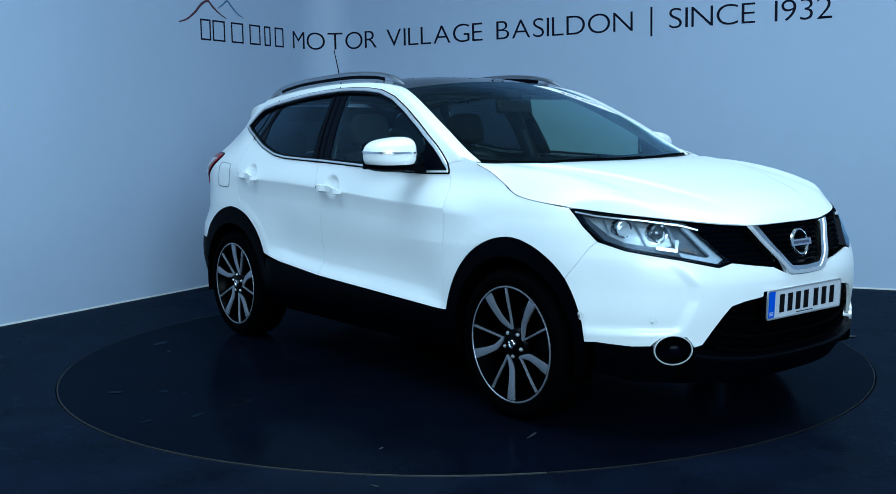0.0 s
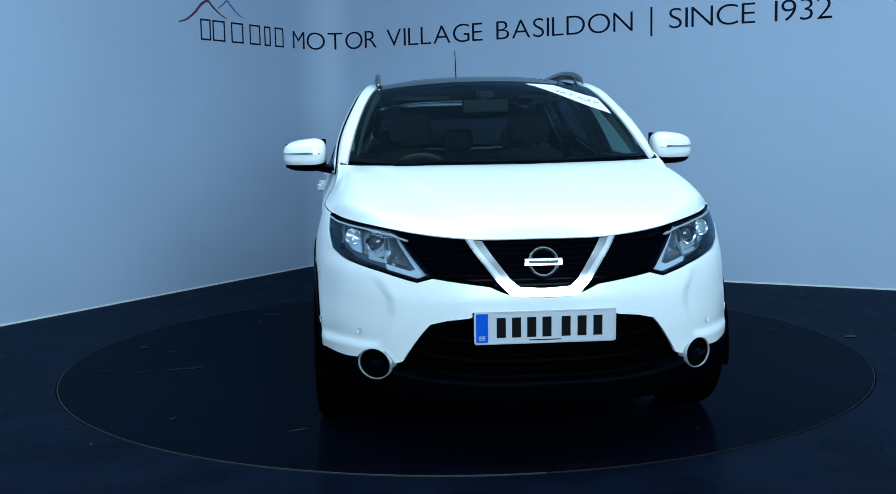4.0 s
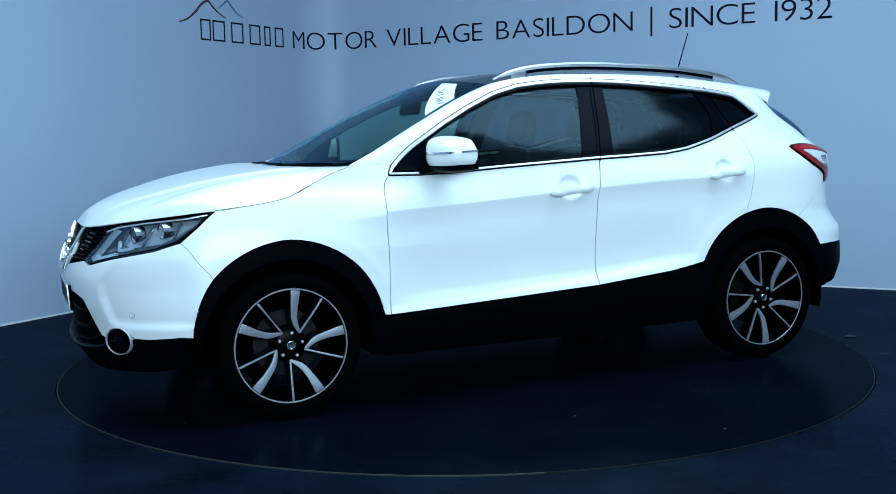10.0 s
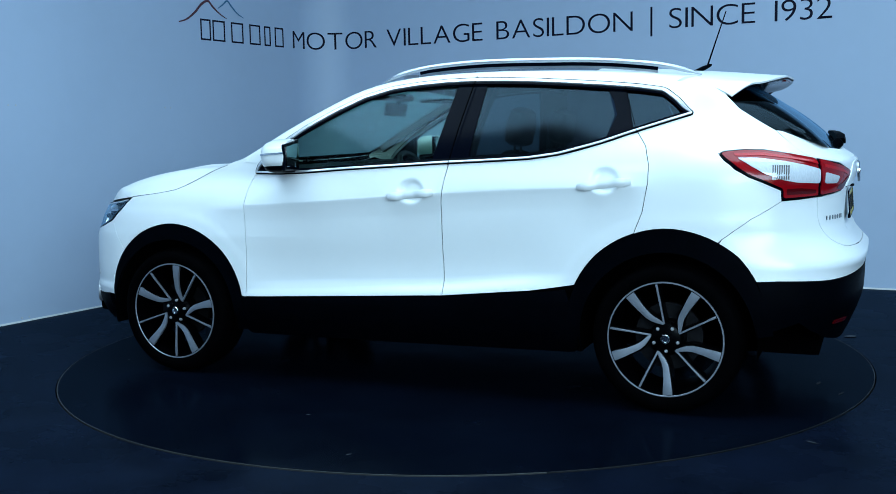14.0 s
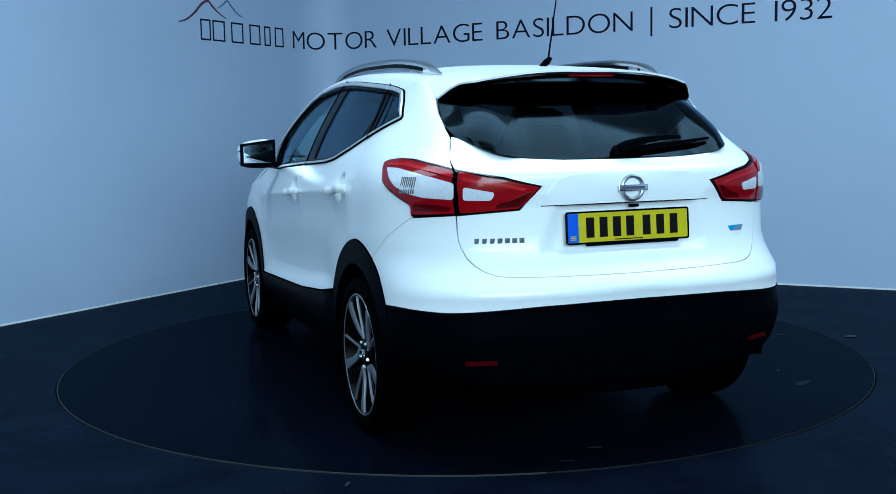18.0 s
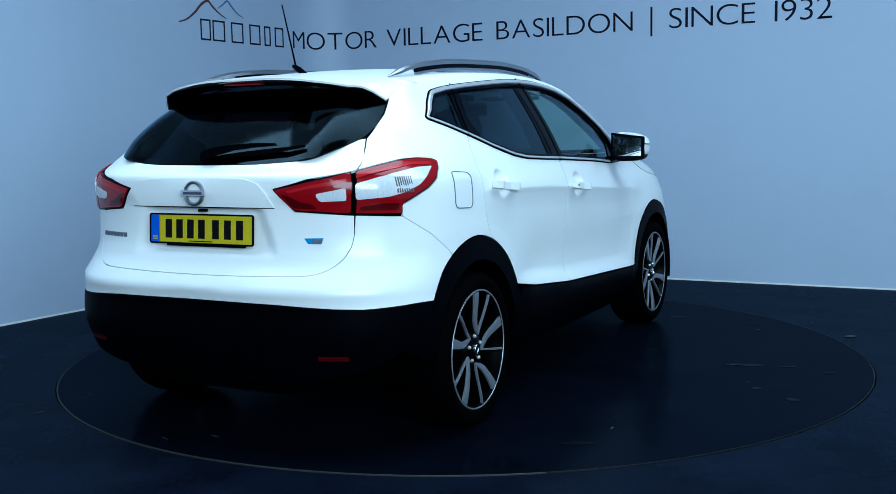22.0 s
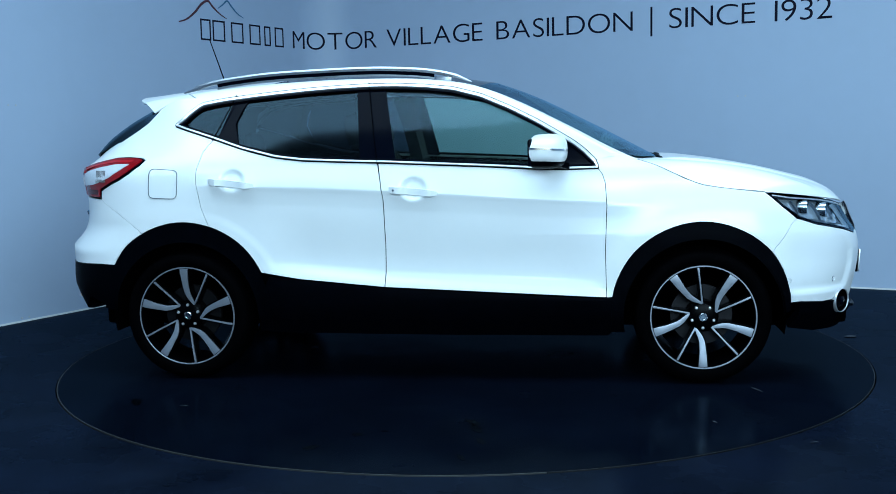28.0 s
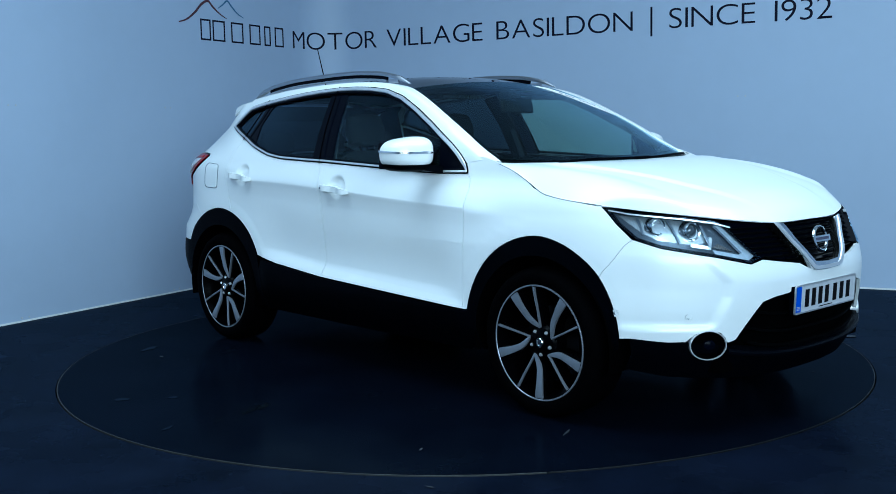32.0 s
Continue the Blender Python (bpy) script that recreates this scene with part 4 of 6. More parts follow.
# black pillars and frames between the panes
fillers = {"centre_pillar": belt_between(-0.195, -0.385, 4, -0.006) + top_between(-0.43, -0.278, 4, 0.006),
           "rear_pillar_trim": [(-1.03, 1.21), (-1.16, 1.256), (-1.10, 1.462), (-1.00, 1.472), (-1.045, 1.40), (-1.070, 1.33)],
           "mirror_triangle": belt_between(0.795, 0.63, 4, -0.006) + [(0.60, 1.255), (0.69, 1.197), (0.745, 1.152), (0.79, 1.106)]}
for nm, pts in fillers.items():
    pair(nm, panel(densify(side(pts), 0.04), inside(0.008), 0.06), GLOSS_BLACK, car)

# chrome round the side windows
loop = densify(rounded([np.array(p) for p in list(BELT) + list(DLO_TOP)], 0.022, 4), 0.04)


def on_side(pts, d, sgn):
    """Points d metres out from the skin along its normal."""
    out = []
    for x, z in pts:
        q, z = S(x, z)
        p = body(np.array(q), np.array(z))
        n = np.cross(body(np.array(q + 1e-3), np.array(z)) - p, body(np.array(q), np.array(z + 1e-3)) - p)
        n = n / np.linalg.norm(n) * np.sign(n[1])
        out.append(Vector((p + n * d) * (1, sgn, 1)))
    return out


flat = lambda w, h: [(-w, -h), (w, -h), (w, h * 0.6), (w * 0.7, h), (-w * 0.7, h), (-w, h * 0.6)]
BELT_UP = np.array(BELT[::-1])
upper = smooth(0.015, 0.06, np.array([z - float(pchip(BELT_UP[:, 0], BELT_UP[:, 1], x)) for x, z in loop]))[:, None]  # the strip is broad over the windows, slim under them
trim_line = offset(loop, 0.0065) * (1 - upper) + offset(loop, 0.0105) * upper
seal_line = offset(loop, 0.0175) * (1 - upper) + offset(loop, 0.0245) * upper
for sgn in (1, -1):
    bm = bmesh.new()
    sweep(bm, on_side(trim_line, 0.0045, sgn), flat(0.0056, 0.0052), closed=True, up=(0, sgn, 0.5), scales=(1 + 0.75 * upper[:, 0]).tolist())
    part("window_surround", bm, BRIGHT, car, "chrome strip round the side windows")
    bm = bmesh.new()
    sweep(bm, on_side(seal_line, 0.0, sgn), flat(0.0055, 0.006), closed=True, up=(0, sgn, 0.5))
    part("window_seal", bm, GLOSS_BLACK, car)
    bm = bmesh.new()
    sweep(bm, on_side(offset(loop, -0.001), 0.0035, sgn), flat(0.0022, 0.004), closed=True, up=(0, sgn, 0.5))
    part("window_gap", bm, DARK, car)
    # gaps between the doors, across pillars and chrome
    for (xa, za), (xb, zb) in (((-0.291, 1.108), (-0.366, 1.526)), ((-1.178, 1.240), (-1.085, 1.478))):
        bm = bmesh.new()
        sweep(bm, on_side([(xa + (xb - xa) * t, za + (zb - za) * t) for t in np.linspace(0, 1, 15)], 0.0085, sgn), flat(0.0013, 0.003), up=(0, sgn, 0.5))
        part("door_gap", bm, DARK, car)

# black cladding: arches, sills, lower bumpers
pair("front_arch_cladding", panel(side(arc_pts(AXLE, WHEEL_Z, RF_IN, 4, 190, 34) + arc_pts(AXLE, WHEEL_Z, 0.388, 192, 2, 34)), body, 0.05, gap=0, depth=0.003, lift=0.006), BLACK_PLASTIC, car, "black plastic wheel arch cladding")
pair("rear_arch_cladding", panel(side(arc_pts(-AXLE, WHEEL_Z, RR_IN, -10, 175, 34) + arc_pts(-AXLE, WHEEL_Z, 0.388, 176, -12, 34)), body, 0.05, gap=0, depth=0.003, lift=0.006), BLACK_PLASTIC, car, "black plastic wheel arch cladding")
sill_out = [(0.90, 0.428), (0.45, 0.447)] + [(x, SILL(x) - 0.006) for x in (0.1, -0.262, -0.6, -0.87)] + [(-0.90, 0.46), (-0.905, 0.30), (-0.89, 0.245), (0.0, 0.235), (0.86, 0.235), (0.885, 0.26)]
pair("sill_cladding", panel(densify(side(sill_out), 0.06), body, 0.06, gap=0, depth=0.05, lift=0.004), BLACK_PLASTIC, car, "black plastic sill cladding")
low_front = [Fr(0, 0.335), Fr(0.35, 0.338), Fr(0.50, 0.356), Fr(0.56, 0.374), Fr(0.62, 0.388), Fr(0.70, 0.395), S(1.79, 0.404), S(1.785, 0.34), S(1.74, 0.275), Fr(0.70, 0.245), Fr(0.4, 0.225), Fr(0, 0.22)]
whole("front_lip", panel(densify(low_front, 0.05), body, 0.05, gap=0, depth=0.04, lift=0.004, axis=LEN[3]), BLACK_PLASTIC, car, "black plastic front skirt")
bm = bmesh.new()
sweep(bm, [inside(-0.004)(*map(np.array, Fr(abs(y), 0.318 + 0.05 * (abs(y) / 0.6) ** 3))) * (1, np.sign(y) if y else 1, 1) for y in np.linspace(-0.56, 0.56, 33)], [(-0.040, -0.016), (0.012, -0.014), (0.017, -0.002), (0.012, 0.006), (-0.040, 0.022)])
part("front_splitter", bm, SATIN_BLACK, car, "black shelf under the lower grille")
low_rear = [Re(0, 0.622), Re(0.4, 0.618), Re(0.62, 0.605), Re(0.72, 0.60), S(-1.80, 0.605), S(-1.713, 0.606), S(-1.742, 0.50), S(-1.748, 0.385), S(-1.84, 0.414), S(-1.92, 0.448), Re(0.82, 0.44), Re(0.76, 0.39), Re(0.66, 0.345), Re(0.5, 0.315), Re(0.3, 0.30), Re(0, 0.295)]
whole("rear_lower_bumper", panel(densify(low_rear, 0.05), body, 0.05, gap=0, depth=0.05, lift=0.003, axis=0.0), BLACK_PLASTIC, car, "black plastic lower rear bumper")
rear_b = [Re(0, 0.722), Re(0.50, 0.730), Re(0.545, 0.736), Re(0.580, 0.7495), Re(0.608, 0.770), Re(0.630, 0.797), Re(0.6455, 0.832), Re(0.655, 0.88), Re(0.66, 0.955), S(-1.80, 0.9445), S(-1.68, 0.8695), S(-1.565, 0.7845)] + side(arc_pts(-AXLE, WHEEL_Z, RR, 118, 145, 8)) + [S(-1.80, 0.609), Re(0.72, 0.604), Re(0.62, 0.609), Re(0.4, 0.622), Re(0, 0.626)]
whole("rear_bumper", panel(densify(rear_b, 0.045), body, 0.045, gap=0.0008, axis=0.0), PAINT, car)

# tailgate
RW_LOW = ((0, 1.152), (0.25, 1.154), (0.40, 1.163), (0.525, 1.196), (0.58, 1.235))
tg = [Re(0, 0.7225), Re(0.50, 0.7305), Re(0.5448, 0.7365), Re(0.5797, 0.750), Re(0.6076, 0.7705), Re(0.6295, 0.7975), Re(0.645, 0.8325), Re(0.6545, 0.88), Re(0.656, 0.955), Re(0.44, 0.972), Re(0.362, 1.06), Re(0.50, 1.096), Re(0.650, 1.127), Re(0.646, 1.17), Re(0.619, 1.22), Re(0.606, 1.247), Re(0.590, 1.243)] + [Re(y, z) for y, z in RW_LOW[-2::-1]]
whole("tailgate", panel(densify(tg, 0.03), body, 0.016, gap=0.0014, axis=0.0), PAINT, car)

# rear window and spoiler
RWIN = ([(-2.0, 0, 1.158), (-1.93, 0, 1.225), (-1.82, 0, 1.315), (-1.70, 0, 1.40), (-1.60, 0, 1.462)],
        [(-1.975, 0.34, 1.160), (-1.905, 0.335, 1.226), (-1.80, 0.325, 1.315), (-1.68, 0.31, 1.398), (-1.585, 0.30, 1.457)],
        [(-1.91, 0.53, 1.196), (-1.86, 0.535, 1.245), (-1.755, 0.52, 1.325), (-1.64, 0.49, 1.398), (-1.555, 0.465, 1.448)],
        [tuple(inside(0.004)(*map(np.array, Re(y, z)))) for y, z in ((0.590, 1.238), (0.602, 1.268), (0.600, 1.330), (0.590, 1.385), (0.575, 1.425))])
rw_fn = loft_fn(RWIN, (0, 0.5, 0.85, 1.0), True)
rear_window = whole("rear_window", panel(densify(SQUARE, 0.05), rw_fn, gap=0.0, depth=0.006, axis=0.0, cells=(0.09, 0.09), core=(-1.0, 0, 0.9)), GLASS_REAR, car, "dark privacy rear window")
# black top third paints in the dark reflection of the spoiler
whole("top_band", panel(densify([(0, 0.66), (1, 0.66), (1, 1), (0, 1)], 0.05), rw_fn, gap=0.0, depth=0.002, axis=0.0, cells=(0.09, 0.09), lift=-0.007, core=(-1.0, 0, 0.9)), FRIT, rear_window)
whole("bottom_band", panel(densify([(0, 0), (0.90, 0), (0.90, 0.07), (0, 0.07)], 0.05), rw_fn, gap=0.0, depth=0.002, axis=0.0, cells=(0.09, 0.09), lift=-0.007, core=(-1.0, 0, 0.9)), FRIT, rear_window)
pair("side_band", panel(densify([(0.90, 0), (1, 0), (1, 0.66), (0.90, 0.66)], 0.05), rw_fn, gap=0.0, depth=0.002, cells=(0.09, 0.09), lift=-0.007, core=(-1.0, 0, 0.9)), FRIT, rear_window)
SP_TOP = ([(-1.40, 0, 1.539), (-1.55, 0, 1.525), (-1.68, 0, 1.512), (-1.765, 0, 1.502)],
          [(-1.40, 0.29, 1.531), (-1.55, 0.285, 1.516), (-1.67, 0.28, 1.502), (-1.75, 0.275, 1.494)],
          [(-1.40, 0.51, 1.503), (-1.53, 0.495, 1.488), (-1.63, 0.48, 1.474), (-1.685, 0.465, 1.466)],
          [(-1.36, 0.568, 1.486), (-1.46, 0.558, 1.477), (-1.56, 0.550, 1.463), (-1.622, 0.545, 1.447)],
          [(-1.33, 0.595, 1.474), (-1.42, 0.592, 1.461), (-1.50, 0.592, 1.438), (-1.565, 0.594, 1.402)])
SP_LOW = ([(-1.42, 0, 1.475), (-1.56, 0, 1.476), (-1.68, 0, 1.475), (-1.76, 0, 1.484)],
          [(-1.42, 0.29, 1.468), (-1.55, 0.285, 1.468), (-1.67, 0.28, 1.466), (-1.745, 0.275, 1.476)],
          [(-1.42, 0.50, 1.445), (-1.53, 0.49, 1.445), (-1.62, 0.475, 1.445), (-1.68, 0.463, 1.455)],
          [(-1.38, 0.548, 1.448), (-1.46, 0.545, 1.442), (-1.55, 0.540, 1.436), (-1.614, 0.540, 1.436)],
          [(-1.35, 0.575, 1.440), (-1.42, 0.575, 1.43), (-1.49, 0.575, 1.415), (-1.56, 0.584, 1.392)])
sp = whole("spoiler", panel(densify(SQUARE, 0.06), loft_fn(SP_TOP, (0, 0.5, 0.80, 0.93, 1.0), True), gap=0.0, depth=0.008, axis=0.0, cells=(0.05, 0.08), core=(-1.0, 0, 0.9)), PAINT, car)
whole("underside", panel(densify(SQUARE, 0.06), loft_fn(SP_LOW, (0, 0.5, 0.80, 0.93, 1.0), True), gap=0.0, depth=0.004, axis=0.0, cells=(0.1, 0.12), core=(-1.0, 0, 1.9)), FRIT, sp)


# ---- inner body, so that gaps and openings are dark: near-black colour stands in for shade ----
def ring_strip(outline, f0, f1):
    """The wall between an outline on one skin and the same on another."""
    o = np.array(outline, float)
    a, b = f0(o[:, 0], o[:, 1]), f1(o[:, 0], o[:, 1])
    n = len(o)
    return np.concatenate([a, b]), [[i, (i + 1) % n, n + (i + 1) % n, n + i] for i in range(n)]


def both(name, V, F, mat, parent, label="", sharp=35, parents=None):
    out = []
    for sgn in (1, -1):
        W = np.array(V) * (1, sgn, 1)
        out.append(mesh_object(name, W, [f if sgn > 0 else f[::-1] for f in F], mat, parent if parents is None else parents[0 if sgn > 0 else 1], None, label, sharp))
    return out


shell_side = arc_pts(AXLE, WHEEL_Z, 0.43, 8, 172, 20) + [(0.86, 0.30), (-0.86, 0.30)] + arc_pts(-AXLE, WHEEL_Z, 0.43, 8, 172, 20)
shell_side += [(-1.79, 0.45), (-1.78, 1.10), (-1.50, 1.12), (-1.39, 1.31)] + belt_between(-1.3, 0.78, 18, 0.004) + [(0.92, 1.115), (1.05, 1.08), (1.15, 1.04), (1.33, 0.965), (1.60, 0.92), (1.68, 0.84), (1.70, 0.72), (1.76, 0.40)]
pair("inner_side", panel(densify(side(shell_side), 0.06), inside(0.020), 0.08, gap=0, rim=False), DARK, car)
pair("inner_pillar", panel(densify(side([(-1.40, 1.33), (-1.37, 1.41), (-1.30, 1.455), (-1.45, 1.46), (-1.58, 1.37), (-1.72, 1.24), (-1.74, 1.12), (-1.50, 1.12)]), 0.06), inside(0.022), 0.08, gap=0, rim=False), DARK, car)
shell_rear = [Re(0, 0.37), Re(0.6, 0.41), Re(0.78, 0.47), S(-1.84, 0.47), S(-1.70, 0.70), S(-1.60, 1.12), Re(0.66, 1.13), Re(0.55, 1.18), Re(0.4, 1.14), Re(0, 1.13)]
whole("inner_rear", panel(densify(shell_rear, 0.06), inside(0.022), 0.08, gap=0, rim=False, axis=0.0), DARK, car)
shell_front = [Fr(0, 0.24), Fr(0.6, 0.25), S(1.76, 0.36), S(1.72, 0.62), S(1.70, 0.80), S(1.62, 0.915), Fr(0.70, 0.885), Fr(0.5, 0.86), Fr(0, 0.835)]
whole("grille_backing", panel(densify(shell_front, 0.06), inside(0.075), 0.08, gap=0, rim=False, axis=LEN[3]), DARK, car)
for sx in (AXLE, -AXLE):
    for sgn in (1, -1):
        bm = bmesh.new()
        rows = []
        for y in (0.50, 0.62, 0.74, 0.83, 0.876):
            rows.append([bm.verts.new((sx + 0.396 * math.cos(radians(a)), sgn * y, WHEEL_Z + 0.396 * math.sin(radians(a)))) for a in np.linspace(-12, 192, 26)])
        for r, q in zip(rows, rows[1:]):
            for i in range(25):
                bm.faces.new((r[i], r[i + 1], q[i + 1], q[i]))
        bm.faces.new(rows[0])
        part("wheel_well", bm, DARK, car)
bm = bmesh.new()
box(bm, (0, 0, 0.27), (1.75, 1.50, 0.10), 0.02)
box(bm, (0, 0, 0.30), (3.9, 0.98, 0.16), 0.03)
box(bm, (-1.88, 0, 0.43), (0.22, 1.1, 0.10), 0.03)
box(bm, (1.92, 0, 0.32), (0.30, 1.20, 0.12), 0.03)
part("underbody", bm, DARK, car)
# ---- wheels ----
_wheel_meshes = {}


def spoke_polygon(path, widths):
    c = chain([(a, b, 0) for a, b in path], np.linspace(0, 1, 9))[:, :2]
    w = pchip(np.linspace(0, 1, len(widths)), widths, np.linspace(0, 1, 9))
    d = np.gradient(c, axis=0)
    n = np.stack([-d[:, 1], d[:, 0]], 1) / np.linalg.norm(d, axis=1)[:, None]
    return [tuple(p) for p in c + n * w[:, None] / 2] + [tuple(p) for p in (c - n * w[:, None] / 2)[::-1]]


def pol(a, r):
    return (r * math.cos(radians(a)), r * math.sin(radians(a)))


OUTFACE = Matrix(((1, 0, 0, 0), (0, 0, -1, 0), (0, 1, 0, 0), (0, 0, 0, 1)))  # flat figures stand upright and face -y


def make_wheel_meshes():
    def keep(name, bm, mat, sharp=30):
        ob = part(name, bm, mat, None, "", sharp)
        _wheel_meshes[name] = ob.data
        bpy.data.objects.remove(ob)
    R = 0.337
    tyre = [(0.252, 0.010), (0.256, 0.000), (0.268, -0.010), (0.288, -0.016), (0.308, -0.012), (0.322, 0.000), (0.331, 0.018), (R - 0.001, 0.040)]
    for y in (0.066, 0.070, 0.100, 0.104, 0.134, 0.138):
        tyre += [(R, y)] if round(y * 1000) % 34 in (32, 0) else [(R - 0.007, y)]
    tyre += [(R, 0.160), (0.331, 0.190), (0.308, 0.214), (0.27, 0.214), (0.252, 0.205)]
    keep("tyre", lathe(bmesh.new(), tyre, 72), RUBBER)
    barrel = [(0.259, 0.004), (0.259, -0.003), (0.255, -0.006), (0.249, -0.005), (0.247, 0.004), (0.238, 0.03), (0.228, 0.07), (0.224, 0.19), (0.235, 0.205), (0.25, 0.21)]
    keep("rim", lathe(bmesh.new(), barrel, 72), ALLOY_DARK)
    lipp = [(0.2515, -0.0055), (0.2530, -0.0075), (0.2575, -0.0075), (0.2592, -0.0045), (0.2592, -0.002)]
    keep("rim_edge", lathe(bmesh.new(), lipp, 72), MACHINED)
    keep("brake_disc", lathe(bmesh.new(), [(0.05, 0.085), (0.075, 0.083), (0.078, 0.095), (0.152, 0.095), (0.152, 0.118), (0.05, 0.118)], 48), STEEL)
    keep("hub", lathe(bmesh.new(), [(0.0, 0.012), (0.045, 0.012), (0.066, 0.020), (0.078, 0.035), (0.082, 0.10)], 40), ALLOY_DARK)
    keep("hub_cap", lathe(bmesh.new(), [(0.0, 0.004), (0.012, 0.004), (0.0135, 0.001), (0.0185, 0.001), (0.021, 0.004), (0.022, 0.014)], 28), CHROME)
    keep("wheel_nut", lathe(bmesh.new(), [(0.0, -0.002), (0.006, -0.001), (0.0085, 0.004), (0.009, 0.02)], 6), BRIGHT)
    wide = spoke_polygon([pol(60, 0.068), pol(76, 0.084), pol(88, 0.112), pol(91.5, 0.16), pol(92, 0.25)], (0.010, 0.022, 0.028, 0.031, 0.038, 0.044))
    thin = spoke_polygon([pol(59, 0.066), pol(61, 0.15), pol(62, 0.25)], (0.008, 0.008, 0.010))
    for nm, poly, depth, z0, mat in (("wide_spoke", wide, 0.010, 0.0, MACHINED), ("thin_spoke", thin, 0.010, 0.0, MACHINED)):
        bm = bmesh.new()
        prism(bm, poly, Matrix.Translation((0, 0.006, 0)) @ OUTFACE, depth, 0.002)
        for v in bm.verts:  # the face dips towards the hub
            r = math.hypot(v.co.x, v.co.z)
            v.co.y += 0.016 * (1 - smooth(0.06, 0.24, r))
        keep(nm, bm, mat)
    for nm, path, wd in (("wide_spoke_body", [pol(60, 0.05), pol(77, 0.082), pol(90, 0.112), pol(92.5, 0.16), pol(92.5, 0.25)], (0.03, 0.034, 0.036, 0.04, 0.048, 0.054)), ("thin_spoke_body", [pol(59, 0.05), pol(61, 0.15), pol(62, 0.25)], (0.03, 0.018, 0.020))):
        bm = bmesh.new()
        prism(bm, spoke_polygon(path, wd), Matrix.Translation((0, 0.058, 0)) @ OUTFACE, 0.052, 0.0)
        for v in bm.verts:
            r = math.hypot(v.co.x, v.co.z)
            v.co.y += 0.016 * (1 - smooth(0.06, 0.24, r)) + 0.006
        keep(nm, bm, ALLOY_DARK)


make_wheel_meshes()


def add_wheel(x, y, phase):
    w = new("wheel", _wheel_meshes["rim"])
    w.parent = car
    w["label"] = "black and machined alloy wheel with five split spokes"
    w.matrix_basis = Matrix.Translation((x, y, WHEEL_Z)) @ (Matrix.Rotation(math.pi, 4, "Z") if y > 0 else Matrix()) @ Matrix.Rotation(radians(92 - phase), 4, "Y")

    def sub(name, turn=0.0, place=None):
        ob = new(name, _wheel_meshes[name])
        ob.parent = w
        ob.matrix_basis = Matrix.Rotation(radians(-turn), 4, "Y") @ (place or Matrix())
    for name in ("tyre", "rim_edge", "brake_disc", "hub", "hub_cap"):
        sub(name)
    for k in range(5):
        for name in ("wide_spoke", "thin_spoke", "wide_spoke_body", "thin_spoke_body"):
            sub(name, 72 * k)
        sub("wheel_nut", 72 * k + 92, Matrix.Translation((0.055, 0.008, 0)))


add_wheel(AXLE, -0.872, 126)
add_wheel(-AXLE, -0.872, 92)
add_wheel(AXLE, 0.872, 84)
add_wheel(-AXLE, 0.872, 129)


